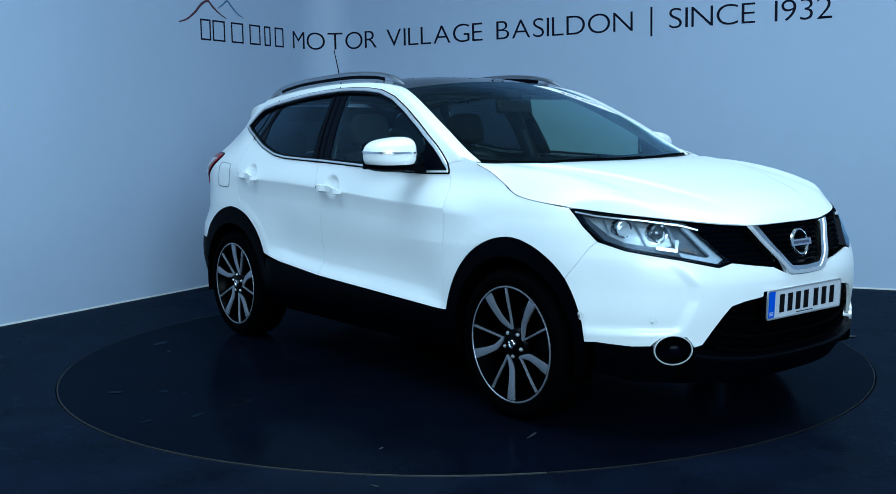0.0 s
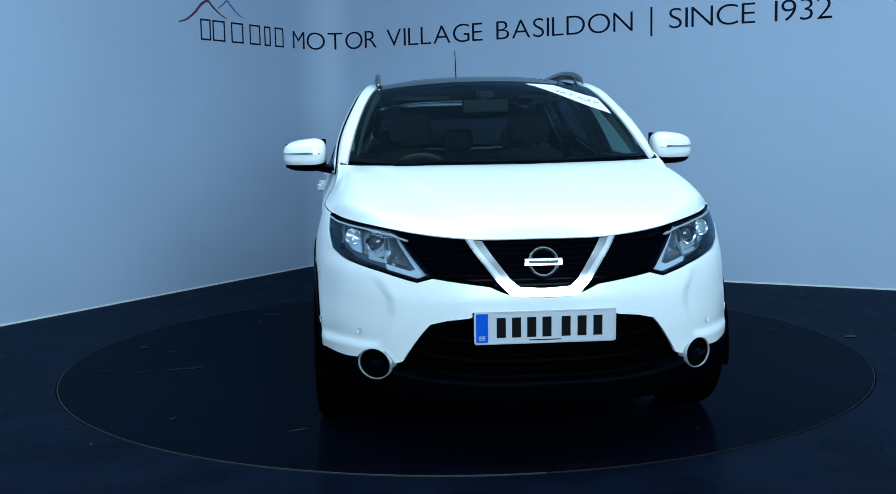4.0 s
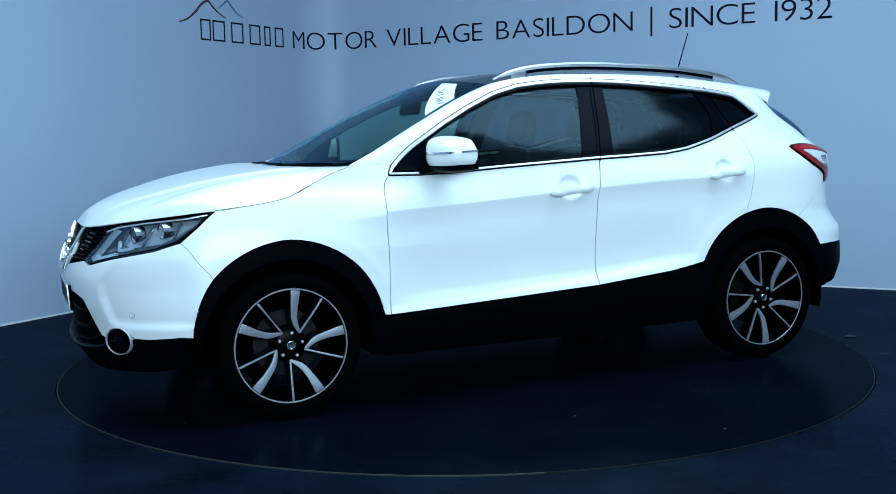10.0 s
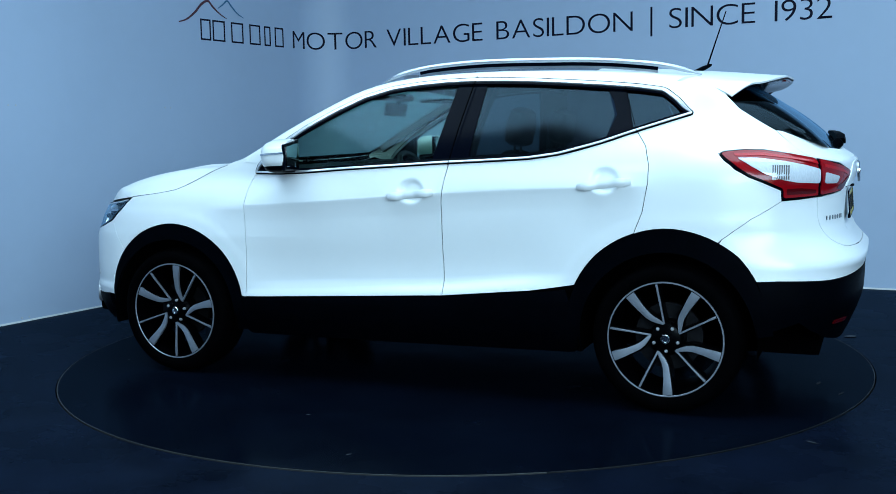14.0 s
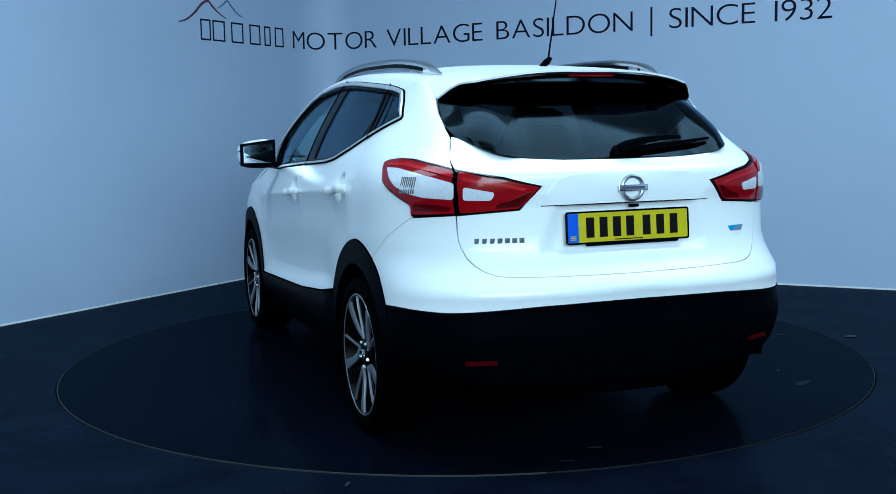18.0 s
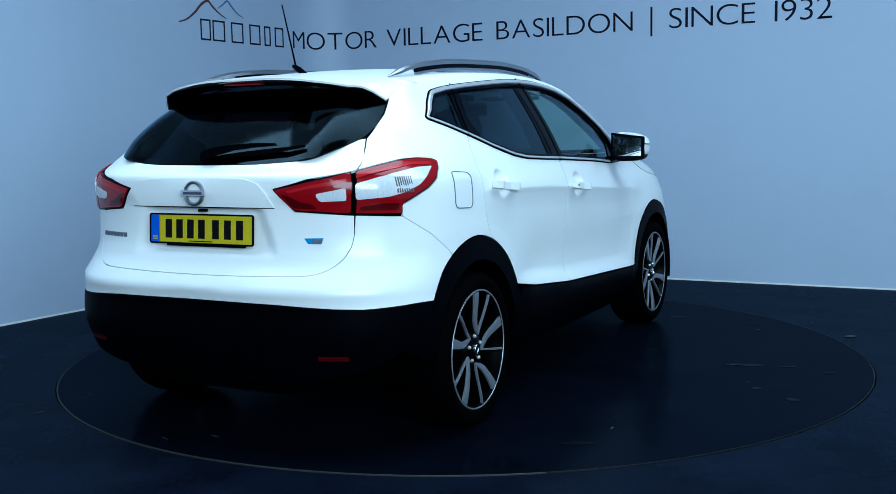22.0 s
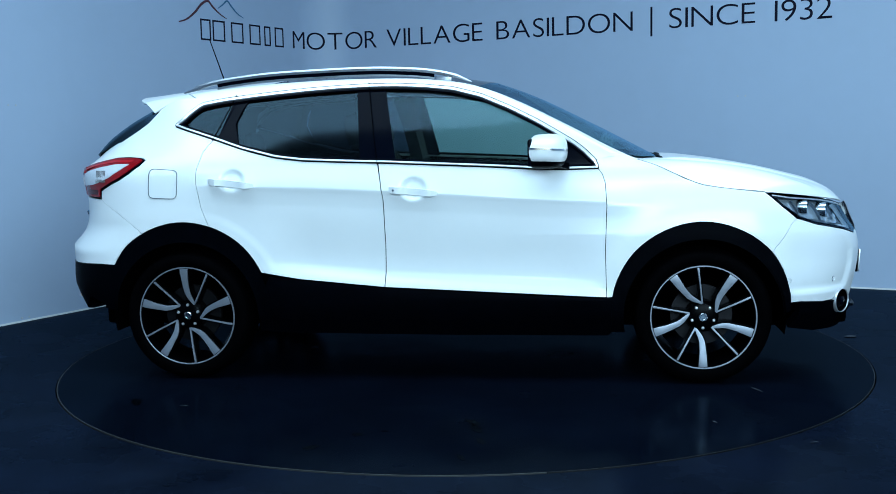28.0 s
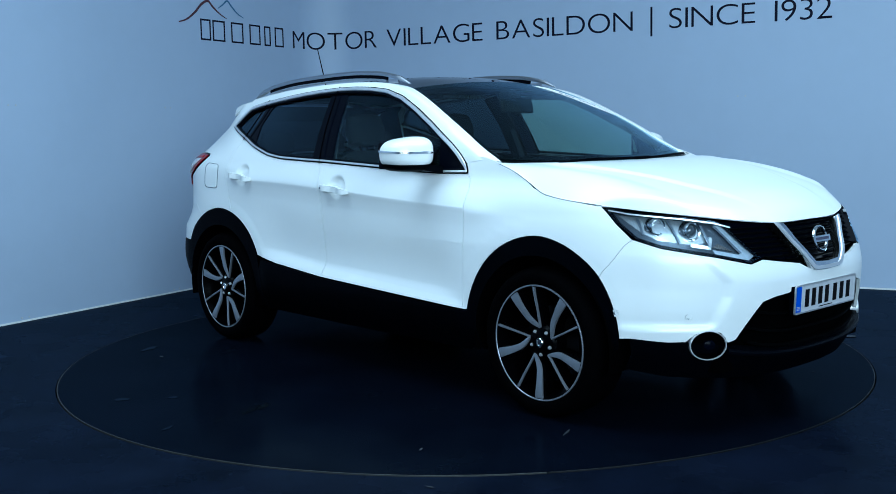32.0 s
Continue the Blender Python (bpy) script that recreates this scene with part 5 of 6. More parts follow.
# ---- head lamps ----
SMOKY = material("smoky_projector_lens", (0.05, 0.06, 0.07), 0.04, coat=1.0)
HL_TOP = [S(1.70, 0.878), S(1.635, 0.938), Fr(0.79, 0.927), Fr(0.66, 0.906), Fr(0.545, 0.886), Fr(0.525, 0.872)]
HEAD = [Fr(0.414, 0.727), Fr(0.47, 0.711), Fr(0.60, 0.744), Fr(0.745, 0.782), S(1.79, 0.812)] + HL_TOP
HEAD_D = densify(HEAD, 0.03)
for sgn in (1, -1):
    flip = (lambda g: g) if sgn > 0 else mirrored
    lampo = sheet("head_lamp", flip(panel(HEAD_D, inside(0.055), 0.05, gap=0.0, rim=False)), LAMP_GREY, car, "clear-glass head lamp with projector and white light strips")
    V, F = ring_strip(HEAD_D, inside(0.002), inside(0.056))
    mesh_object("bezel", V * (1, sgn, 1), F, GLOSS_BLACK, lampo)
    sheet("cover", flip(panel(HEAD_D, body, 0.05, gap=0.002, depth=0.004, lift=0.001)), GLASS_LAMP, lampo, "clear plastic cover")
    edge = [tuple(inside(0.006)(*map(np.array, p)) * (1, sgn, 1)) for p in offset(HEAD_D, 0.006)]
    bm = bmesh.new()
    sweep(bm, edge, [(-0.004, -0.005), (0.004, -0.005), (0.004, 0.005), (-0.004, 0.005)], closed=True, up=(0.7, 0.7 * sgn, 0))
    part("edge_frame", bm, GLOSS_BLACK, lampo)

    def strip_light(name, pts, width, depth_in, mat):
        c = [inside(depth_in)(*map(np.array, p)) * (1, sgn, 1) for p in densify(pts, 0.03, False)]
        bm = bmesh.new()
        sweep(bm, c, [(-width / 2, -0.006), (width / 2, -0.006), (width / 2, 0.006), (-width / 2, 0.006)], up=(0.75, 0.65 * sgn, 0.1))
        part(name, bm, mat, lampo)
    strip_light("upper_light_strip", [Fr(0.50, 0.855), Fr(0.555, 0.874), Fr(0.66, 0.895), Fr(0.77, 0.914), S(1.655, 0.928)], 0.006, 0.004, BRIGHT)
    ell = [Fr(0.520, 0.862), Fr(0.434, 0.736), Fr(0.470, 0.718), Fr(0.590, 0.749), Fr(0.594, 0.768), Fr(0.502, 0.745), Fr(0.482, 0.752), Fr(0.553, 0.864)]
    sheet("light_guide", flip(panel(densify(ell, 0.03), inside(0.020), 0.03, gap=0, depth=0.014)), LIGHT_GUIDE, lampo, "pale L-shaped light guide")
    sheet("side_reflector", flip(panel(densify([Fr(0.560, 0.790), Fr(0.512, 0.757), Fr(0.585, 0.776)], 0.03), inside(0.034), 0.03, gap=0, depth=0.008)), BULB, lampo, "brownish indicator reflector")
    strip_light("chevron_strip", [Fr(0.66, 0.788), Fr(0.60, 0.775), Fr(0.585, 0.815)], 0.014, 0.026, REFLECTOR)
    sheet("reflector_panel", flip(panel(densify([Fr(0.80, 0.905), Fr(0.70, 0.892), Fr(0.60, 0.872), Fr(0.585, 0.80), Fr(0.64, 0.785), Fr(0.745, 0.805), S(1.80, 0.835)], 0.03), inside(0.046), 0.04, gap=0, depth=0.008)), REFLECTOR, lampo)
    aim = Matrix.Rotation(radians(90) + sgn * radians(16), 4, "Z")
    for y, z, r in ((0.735, 0.862, 0.037), (0.640, 0.842, 0.040)):
        c0 = inside(0.036)(*map(np.array, Fr(y, z))) * (1, sgn, 1)
        m0 = Matrix.Translation(c0) @ aim
        part("projector_ring", lathe(bmesh.new(), [(r * 0.72, 0.02), (r * 0.80, -0.010), (r * 0.94, -0.014), (r, 0.0), (r * 1.02, 0.03)], 28, m0), CHROME, lampo)
        if y > 0.7:
            part("reflector_bowl", lathe(bmesh.new(), [(0.006, 0.022), (r * 0.4, 0.016), (r * 0.75, 0.0)], 24, m0), REFLECTOR, lampo)
        else:
            part("projector_lens", lathe(bmesh.new(), [(0.0, -0.014), (0.014, -0.012), (0.024, -0.005), (0.031, 0.006)], 24, m0), SMOKY, lampo)
    for y0, z0, y1, z1 in ((0.69, 0.795, 0.695, 0.885), (0.595, 0.79, 0.60, 0.862), (0.775, 0.83, 0.765, 0.895)):
        strip_light("divider", [Fr(y0, z0), Fr(y1, z1)], 0.008, 0.034, LAMP_GREY)

# ---- grilles, badge, plates ----
grille = whole("grille", panel(densify([Fr(0, 0.655), Fr(0.14, 0.672), Fr(0.205, 0.70), Fr(0.405, 0.728), Fr(0.53, 0.875), Fr(0.30, 0.858), Fr(0, 0.851)], 0.05), inside(0.045), 0.06, gap=0, rim=False, axis=LEN[3]), GLOSS_BLACK, car, "black mesh upper grille")
for k in range(9):
    z = 0.685 + 0.020 * k
    ymax = float(np.interp(z, (0.66, 0.70, 0.73, 0.80, 0.875), (0.12, 0.21, 0.40, 0.46, 0.525)))
    ymax = min(ymax, 0.52)
    if z > 0.855:
        continue
    pts = [inside(0.030)(*map(np.array, Fr(abs(y), z))) * (1, np.sign(y) if y else 1, 1) for y in np.linspace(-ymax, ymax, 25)]
    bm = bmesh.new()
    sweep(bm, pts, [(-0.010, -0.003), (0.010, -0.003), (0.010, 0.003), (-0.010, 0.003)])
    part("grille_slat", bm, GRILLE, grille)
vee = [Fr(0, 0.650), Fr(0.10, 0.653), Fr(0.128, 0.660), Fr(0.168, 0.700), Fr(0.285, 0.858), Fr(0.222, 0.852), Fr(0.125, 0.715), Fr(0.095, 0.688), Fr(0, 0.682)]
whole("grille_vee", panel(densify(vee, 0.03), body, 0.03, gap=0, depth=0.03, lift=0.010, axis=LEN[3]), CHROME, car, "chrome V-shaped grille bar")
ridge = [Fr(0, 0.652), Fr(0.10, 0.655), Fr(0.126, 0.662), Fr(0.164, 0.702), Fr(0.277, 0.856), Fr(0.256, 0.854), Fr(0.148, 0.712), Fr(0.110, 0.676), Fr(0.09, 0.668), Fr(0, 0.666)]
whole("grille_vee_ridge", panel(densify(ridge, 0.03), body, 0.03, gap=0, depth=0.006, lift=0.0135, axis=LEN[3]), BRIGHT, car, "raised bright edge of the grille bar")
for nm, c, rx, lbl, r0 in (("front_badge", (2.178, 0, 0.777), 90, "round chrome maker's badge", 0.058), ("rear_badge", (-2.083, 0, 1.043), -90, "round chrome maker's badge", 0.050)):
    m = Matrix.Translation(c) @ Matrix.Rotation(radians(rx), 4, "Z") @ (Matrix.Rotation(radians(-12 if rx > 0 else -3), 4, "X"))
    b = part(nm, lathe(bmesh.new(), [(r0 - 0.013, 0.004), (r0 - 0.012, -0.004), (r0 - 0.006, -0.007), (r0, -0.004), (r0 + 0.001, 0.004)], 40, m, True), CHROME if rx > 0 else SATIN, car, lbl)
    bm = bmesh.new()
    box(bm, (0, -0.005, 0), (r0 * 2.45, 0.009, r0 * 0.48), 0.003)
    bmesh.ops.transform(bm, matrix=m, verts=bm.verts)
    bar = part("badge_bar", bm, CHROME, b)
    bm = bmesh.new()
    box(bm, (0, -0.0097, 0), (r0 * 1.9, 0.001, r0 * 0.20), 0)
    bmesh.ops.transform(bm, matrix=m, verts=bm.verts)
    part("lettering_bar", bm, STICKER_INK, b)

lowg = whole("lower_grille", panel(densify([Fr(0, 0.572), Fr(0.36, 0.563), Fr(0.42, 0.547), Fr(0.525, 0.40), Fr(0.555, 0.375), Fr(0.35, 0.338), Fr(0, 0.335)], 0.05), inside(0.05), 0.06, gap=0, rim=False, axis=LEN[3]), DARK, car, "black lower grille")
for z, y1, dd in ((0.478, 0.46, 0.012), (0.405, 0.51, 0.0), (0.345, 0.47, -0.006)):
    pts = [inside(0.035 + dd)(*map(np.array, Fr(abs(y), z + 0.05 * (abs(y) / 0.5) ** 4))) * (1, np.sign(y) if y else 1, 1) for y in np.linspace(-y1, y1, 31)]
    bm = bmesh.new()
    sweep(bm, pts, [(-0.018, -0.006), (0.018, -0.006), (0.018, 0.006), (-0.018, 0.006)])
    part("grille_slat", bm, GRILLE, lowg)


def number_plate(name, m, ground, rim_mat, label):
    """A plate facing -y in its own space, lettered with plain bars."""
    bm = bmesh.new()
    prism(bm, rounded([(-0.26, -0.0555), (0.26, -0.0555), (0.26, 0.0555), (-0.26, 0.0555)], 0.008, 3), m @ OUTFACE, 0.004, 0.0)
    p = part(name, bm, ground, car, label)
    bm = bmesh.new()
    prism(bm, rounded([(-0.259, -0.0545), (-0.214, -0.0545), (-0.214, 0.0545), (-0.259, 0.0545)], 0.004, 2), m @ Matrix.Translation((0, -0.0042, 0)) @ OUTFACE, 0.0006)
    part("blue_band", bm, PLATE_BLUE, p)
    bm = bmesh.new()
    rim = [m @ Vector((x, -0.003, z)) for x, z in rounded([(-0.263, -0.0585), (0.263, -0.0585), (0.263, 0.0585), (-0.263, 0.0585)], 0.008, 3)]
    sweep(bm, rim, [(-0.0035, -0.003), (0.0035, -0.003), (0.0035, 0.003), (-0.0035, 0.003)], closed=True, up=m.to_3x3() @ Vector((0, -1, 0)))
    part("plate_frame", bm, rim_mat, p)
    for k in range(3):
        bm = bmesh.new()
        prism(bm, [(-0.249, -0.045 + 0.006 * k), (-0.225, -0.045 + 0.006 * k), (-0.225, -0.042 + 0.006 * k), (-0.249, -0.042 + 0.006 * k)], m @ Matrix.Translation((0, -0.0048, 0)) @ OUTFACE, 0.0006)
        part("bar", bm, ground, p)
    xs = [-0.165 + 0.057 * k for k in range(4)] + [0.078 + 0.060 * k for k in range(3)]
    for x in xs:
        bm = bmesh.new()
        prism(bm, [(x - 0.017, -0.038), (x + 0.017, -0.038), (x + 0.017, 0.038), (x - 0.017, 0.038)], m @ Matrix.Translation((0, -0.0042, 0)) @ OUTFACE, 0.0008)
        part("bar", bm, INK, p)
    bm = bmesh.new()
    prism(bm, [(-0.06, -0.051), (0.06, -0.051), (0.06, -0.047), (-0.06, -0.047)], m @ Matrix.Translation((0, -0.0042, 0)) @ OUTFACE, 0.0006)
    part("maker_bar", bm, INK, p)
    return p


front_plate = number_plate("front_number_plate", Matrix.Translation((2.205, 0, 0.540)) @ Matrix.Rotation(radians(90), 4, "Z") @ Matrix.Rotation(radians(3), 4, "X"), PLATE_WHITE, BRIGHT, "white number plate with blue band and black bars")
rear_plate = number_plate("rear_number_plate", Matrix.Translation((-2.050, 0, 0.897)) @ Matrix.Rotation(radians(-90), 4, "Z") @ Matrix.Rotation(radians(-4), 4, "X"), PLATE_YELLOW, GLOSS_BLACK, "yellow number plate with blue band and black bars")
box_part("plate_holder", (-2.050, -0.02, 0.836), (0.010, 0.40, 0.018), GLOSS_BLACK, rear_plate, 0.002)
box_part("plate_plinth", (2.192, 0, 0.538), (0.016, 0.54, 0.118), BLACK_PLASTIC, front_plate, 0.003)

# ---- fog lamps, parking sensors ----
for sgn in (1, -1):
    c = body(*map(np.array, Fr(0.632, 0.384))) * (1, sgn, 1)
    q0 = Fr(0.632, 0.384)[0]
    e = body(np.array(q0 - 0.02), np.array(0.384)) - body(np.array(q0 + 0.02), np.array(0.384))
    out = math.atan2(-e[0], e[1])  # how far the skin here turns to the side
    m = Matrix.Translation(c) @ Matrix.Rotation(radians(90) + sgn * out, 4, "Z") @ Matrix.Diagonal((1.52, 1, 1.18, 1)) @ Matrix.Translation((0, -0.001, 0))
    f = part("fog_lamp", lathe(bmesh.new(), [(0.0470, 0.012), (0.0475, -0.005), (0.0485, -0.0085), (0.0508, -0.0085), (0.052, -0.004), (0.052, 0.03)], 40, m), BRIGHT, car, "oval fog lamp in a thin chrome ring")
    part("bowl", lathe(bmesh.new(), [(0.0478, -0.003), (0.044, 0.004), (0.0, 0.006)], 32, m), DARK, f)
    m2 = m @ Matrix.Translation((-0.004 * sgn, 0.014, 0))
    part("lens", lathe(bmesh.new(), [(0.0, -0.022), (0.010, -0.021), (0.016, -0.018), (0.018, -0.008)], 24, m2), GLOSS_BLACK, f)
    for at in (S(1.733, 0.512), Fr(0.692, 0.502)):
        z = at[1]
        c = body(*map(np.array, at)) * (1, sgn, 1)
        e = body(*map(np.array, (at[0] + 0.01, z))) * (1, sgn, 1) - c
        m = Matrix.Translation(c) @ Matrix.Rotation(math.atan2(e[1], e[0]) + (0 if sgn > 0 else math.pi), 4, "Z")
        m = Matrix.Translation(c) @ look((0, 0, 0), (sgn * e[1], -sgn * e[0], 0)).to_3x3().to_4x4() @ Matrix.Rotation(radians(90), 4, "X")
        part("parking_sensor", lathe(bmesh.new(), [(0.0, -0.0045), (0.008, -0.004), (0.0095, -0.003), (0.010, 0.003), (0.0125, 0.003), (0.013, -0.002), (0.015, -0.0015), (0.0165, 0.001)], 24, m), PAINT, car)
        part("sensor_gap", lathe(bmesh.new(), [(0.0, -0.0005), (0.0128, -0.0005), (0.0128, 0.003)], 24, m), LAMP_GREY, car)

# ---- tail lamps ----
TL_OUT = [S(-1.540, 1.150), S(-1.56, 1.160), S(-1.64, 1.166), S(-1.72, 1.163), Re(0.70, 1.142), Re(0.652, 1.124), Re(0.655, 0.958), S(-1.80, 0.951), S(-1.80, 0.992), S(-1.757, 1.014), S(-1.674, 1.051), S(-1.615, 1.086), S(-1.568, 1.122)]
TL_IN = [Re(0.645, 1.122), Re(0.50, 1.093), Re(0.358, 1.062), Re(0.44, 0.973), Re(0.648, 0.958)]
W_OUT = [S(-1.615, 1.126), S(-1.70, 1.124), Re(0.728, 1.096), Re(0.664, 1.075), Re(0.666, 1.018), Re(0.755, 1.024), S(-1.80, 1.036), S(-1.735, 1.060), S(-1.675, 1.092)]
W_IN = [Re(0.636, 1.062), Re(0.532, 1.041), Re(0.545, 1.014), Re(0.637, 1.016)]
for sgn in (1, -1):
    flip = (lambda g: g) if sgn > 0 else mirrored
    for outer, white in ((TL_OUT, W_OUT), (TL_IN, W_IN)):
        t = sheet("tail_lamp", flip(panel(densify(rounded(outer, 0.014, 3), 0.03), body, 0.04, gap=0.001, depth=0.02, lift=0.003)), GLOSS_BLACK, car, "red tail lamp with a clear white insert")
        sheet("red_lens", flip(panel(densify(offset(densify(rounded(outer, 0.016, 3), 0.03), 0.007), 0.03), body, 0.04, gap=0, depth=0.006, lift=0.009)), RED_LENS, t)
        sheet("white_lens", flip(panel(densify(rounded(white, 0.012, 3), 0.03), body, 0.04, gap=0, depth=0.006, lift=0.012)), CLEAR_LENS, t)
        tops = ([S(-1.60, 1.145), S(-1.72, 1.146), Re(0.72, 1.122), Re(0.665, 1.106), Re(0.665, 1.096), Re(0.72, 1.112), S(-1.72, 1.134), S(-1.61, 1.134)] if outer is TL_OUT else [Re(0.636, 1.096), Re(0.50, 1.072), Re(0.42, 1.054), Re(0.43, 1.044), Re(0.50, 1.060), Re(0.636, 1.082)])
        sheet("light_bar", flip(panel(densify(tops, 0.03), body, 0.04, gap=0, depth=0.003, lift=0.0105)), RED_BAR, t)
        if outer is TL_OUT:
            for k in range(8):
                x = -1.758 - 0.0085 * k
                slat = [S(x, 1.093), S(x - 0.005, 1.093), S(x - 0.005, 1.036), S(x, 1.038)]
                sheet("bulb_slat", flip(panel(slat, body, 0.04, gap=0, depth=0.003, lift=0.0140)), BULB, t, "brownish bulb behind fluted glass")
            inset = [S(-1.815, 0.998), Re(0.735, 1.000), Re(0.675, 0.990), Re(0.675, 0.974), Re(0.76, 0.972), S(-1.815, 0.972)]
        else:
            inset = [Re(0.52, 1.002), Re(0.475, 1.012), Re(0.425, 1.036), Re(0.40, 1.040), Re(0.445, 0.988), Re(0.53, 0.982)]
        sheet("dark_lens", flip(panel(densify(rounded(inset, 0.006, 2), 0.03), body, 0.04, gap=0, depth=0.003, lift=0.0105)), DARK_RED, t, "darker red lens field")
    rf = [Re(0.55, 0.408), Re(0.66, 0.408), Re(0.66, 0.424), Re(0.55, 0.424)]
    sheet("rear_reflector", flip(panel(densify(rf, 0.02), body, 0.02, gap=0, depth=0.012, lift=0.008)), DARK_RED, car, "slim dark red reflector")

# tailgate garnish, lettering bars, wiper, brake lamp
whole("tailgate_garnish", panel(densify([Re(0, 0.990), Re(0.36, 0.988), Re(0.335, 1.04), Re(0.30, 1.080), Re(0.25, 1.098), Re(0, 1.104)], 0.04), body, 0.05, gap=0, depth=0.006, lift=0.005, axis=0.0), PAINT, car)
bm = bmesh.new()
sweep(bm, [body(*map(np.array, Re(abs(y), 0.986))) * (1, np.sign(y) if y else 1, 1) for y in np.linspace(-0.36, 0.36, 21)], [(-0.002, -0.002), (0.002, -0.002), (0.002, 0.002), (-0.002, 0.002)])
part("tailgate_seam", bm, DARK, car)
box_part("latch_button", (-2.056, -0.02, 0.974), (0.02, 0.036, 0.012), GLOSS_BLACK, car, 0.004)
for k in range(7):
    y = 0.592 - 0.0265 * k
    c = body(*map(np.array, Re(y, 0.861)))
    box_part("model_name_bar", (c[0] - 0.001, c[1], c[2]), (0.004, 0.019, 0.019), LAMP_GREY, car, 0.001)
bm = bmesh.new()
poly = [(-0.05, -0.012), (0.04, -0.010), (0.05, 0.012), (-0.03, 0.010)]
c = body(*map(np.array, Re(0.505, 0.860))) * MIR
prism(bm, poly, Matrix.Translation(c) @ Matrix.Rotation(radians(-90) + radians(9), 4, "Z") @ OUTFACE, 0.003)
part("eco_badge", bm, BADGE_BLUE, car, "small blue and chrome badge")
bm = bmesh.new()
prism(bm, [(-0.005, -0.010), (0.042, -0.010), (0.050, 0.010), (0.005, 0.004)], Matrix.Translation(c) @ Matrix.Rotation(radians(-90) + radians(9), 4, "Z") @ OUTFACE, 0.0045)
part("eco_badge_chrome", bm, CHROME, car)
box_part("high_brake_lamp", (-1.742, -0.005, 1.484), (0.02, 0.20, 0.014), RED_LENS, car, 0.003)
def on_rear_glass(u, v, h):
    p = rw_fn(np.array([u]), np.array([v]))[0]
    return Vector(p + np.array((-0.8, 0, 0.6)) * h)


bm = bmesh.new()
sweep(bm, [on_rear_glass(-u, v, h) for u, v, h in ((-0.02, 0.045, 0.020), (0.05, 0.075, 0.030), (0.16, 0.125, 0.030), (0.32, 0.17, 0.024), (0.44, 0.175, 0.020))], [(-0.016, -0.008), (0.016, -0.008), (0.012, 0.010), (-0.012, 0.010)], scales=(1.5, 1.7, 1.35, 1.0, 0.6))
wiper = part("rear_wiper", bm, BLACK_PLASTIC, car, "black plastic rear wiper arm and blade")
bm = bmesh.new()
sweep(bm, [on_rear_glass(-u, v, 0.012) for u, v in ((0.10, 0.055), (0.25, 0.09), (0.45, 0.12), (0.66, 0.125))], [(-0.014, -0.008), (0.014, -0.008), (0.006, 0.010), (-0.006, 0.010)], scales=(0.8, 1.0, 1.0, 0.5))
part("blade", bm, RUBBER, wiper)
bm = bmesh.new()
lathe(bm, [(0.0, -0.016), (0.016, -0.014), (0.024, -0.006), (0.026, 0.02)], 20, Matrix.Translation(on_rear_glass(0.02, 0.045, 0.012)) @ Matrix.Rotation(radians(-90), 4, "Z") @ Matrix.Rotation(radians(-40), 4, "X"))
part("pivot_cap", bm, BLACK_PLASTIC, wiper)

# ---- mirrors ----
def blob(centre, half, e1=0.6, e2=0.6, nu=28, nv=16, cut=None):
    """A rounded box: a superellipsoid, flattened behind x = cut."""
    pw = lambda a, e: math.copysign(abs(a) ** e, a)
    bm = bmesh.new()
    rows = []
    for j in range(1, nv):
        p = -math.pi / 2 + math.pi * j / nv
        rows.append([bm.verts.new((half[0] * pw(math.cos(p), e1) * pw(math.cos(2 * math.pi * i / nu), e2), half[1] * pw(math.cos(p), e1) * pw(math.sin(2 * math.pi * i / nu), e2), half[2] * pw(math.sin(p), e1))) for i in range(nu)])
    a, b = bm.verts.new((0, 0, -half[2])), bm.verts.new((0, 0, half[2]))
    for r, q in zip(rows, rows[1:]):
        for i in range(nu):
            bm.faces.new((r[i], r[(i + 1) % nu], q[(i + 1) % nu], q[i]))
    for i in range(nu):
        bm.faces.new((rows[0][(i + 1) % nu], rows[0][i], a))
        bm.faces.new((rows[-1][i], rows[-1][(i + 1) % nu], b))
    for v in bm.verts:
        if cut is not None and v.co.x < cut:
            v.co.x = cut
        v.co += Vector(centre)
    return bm


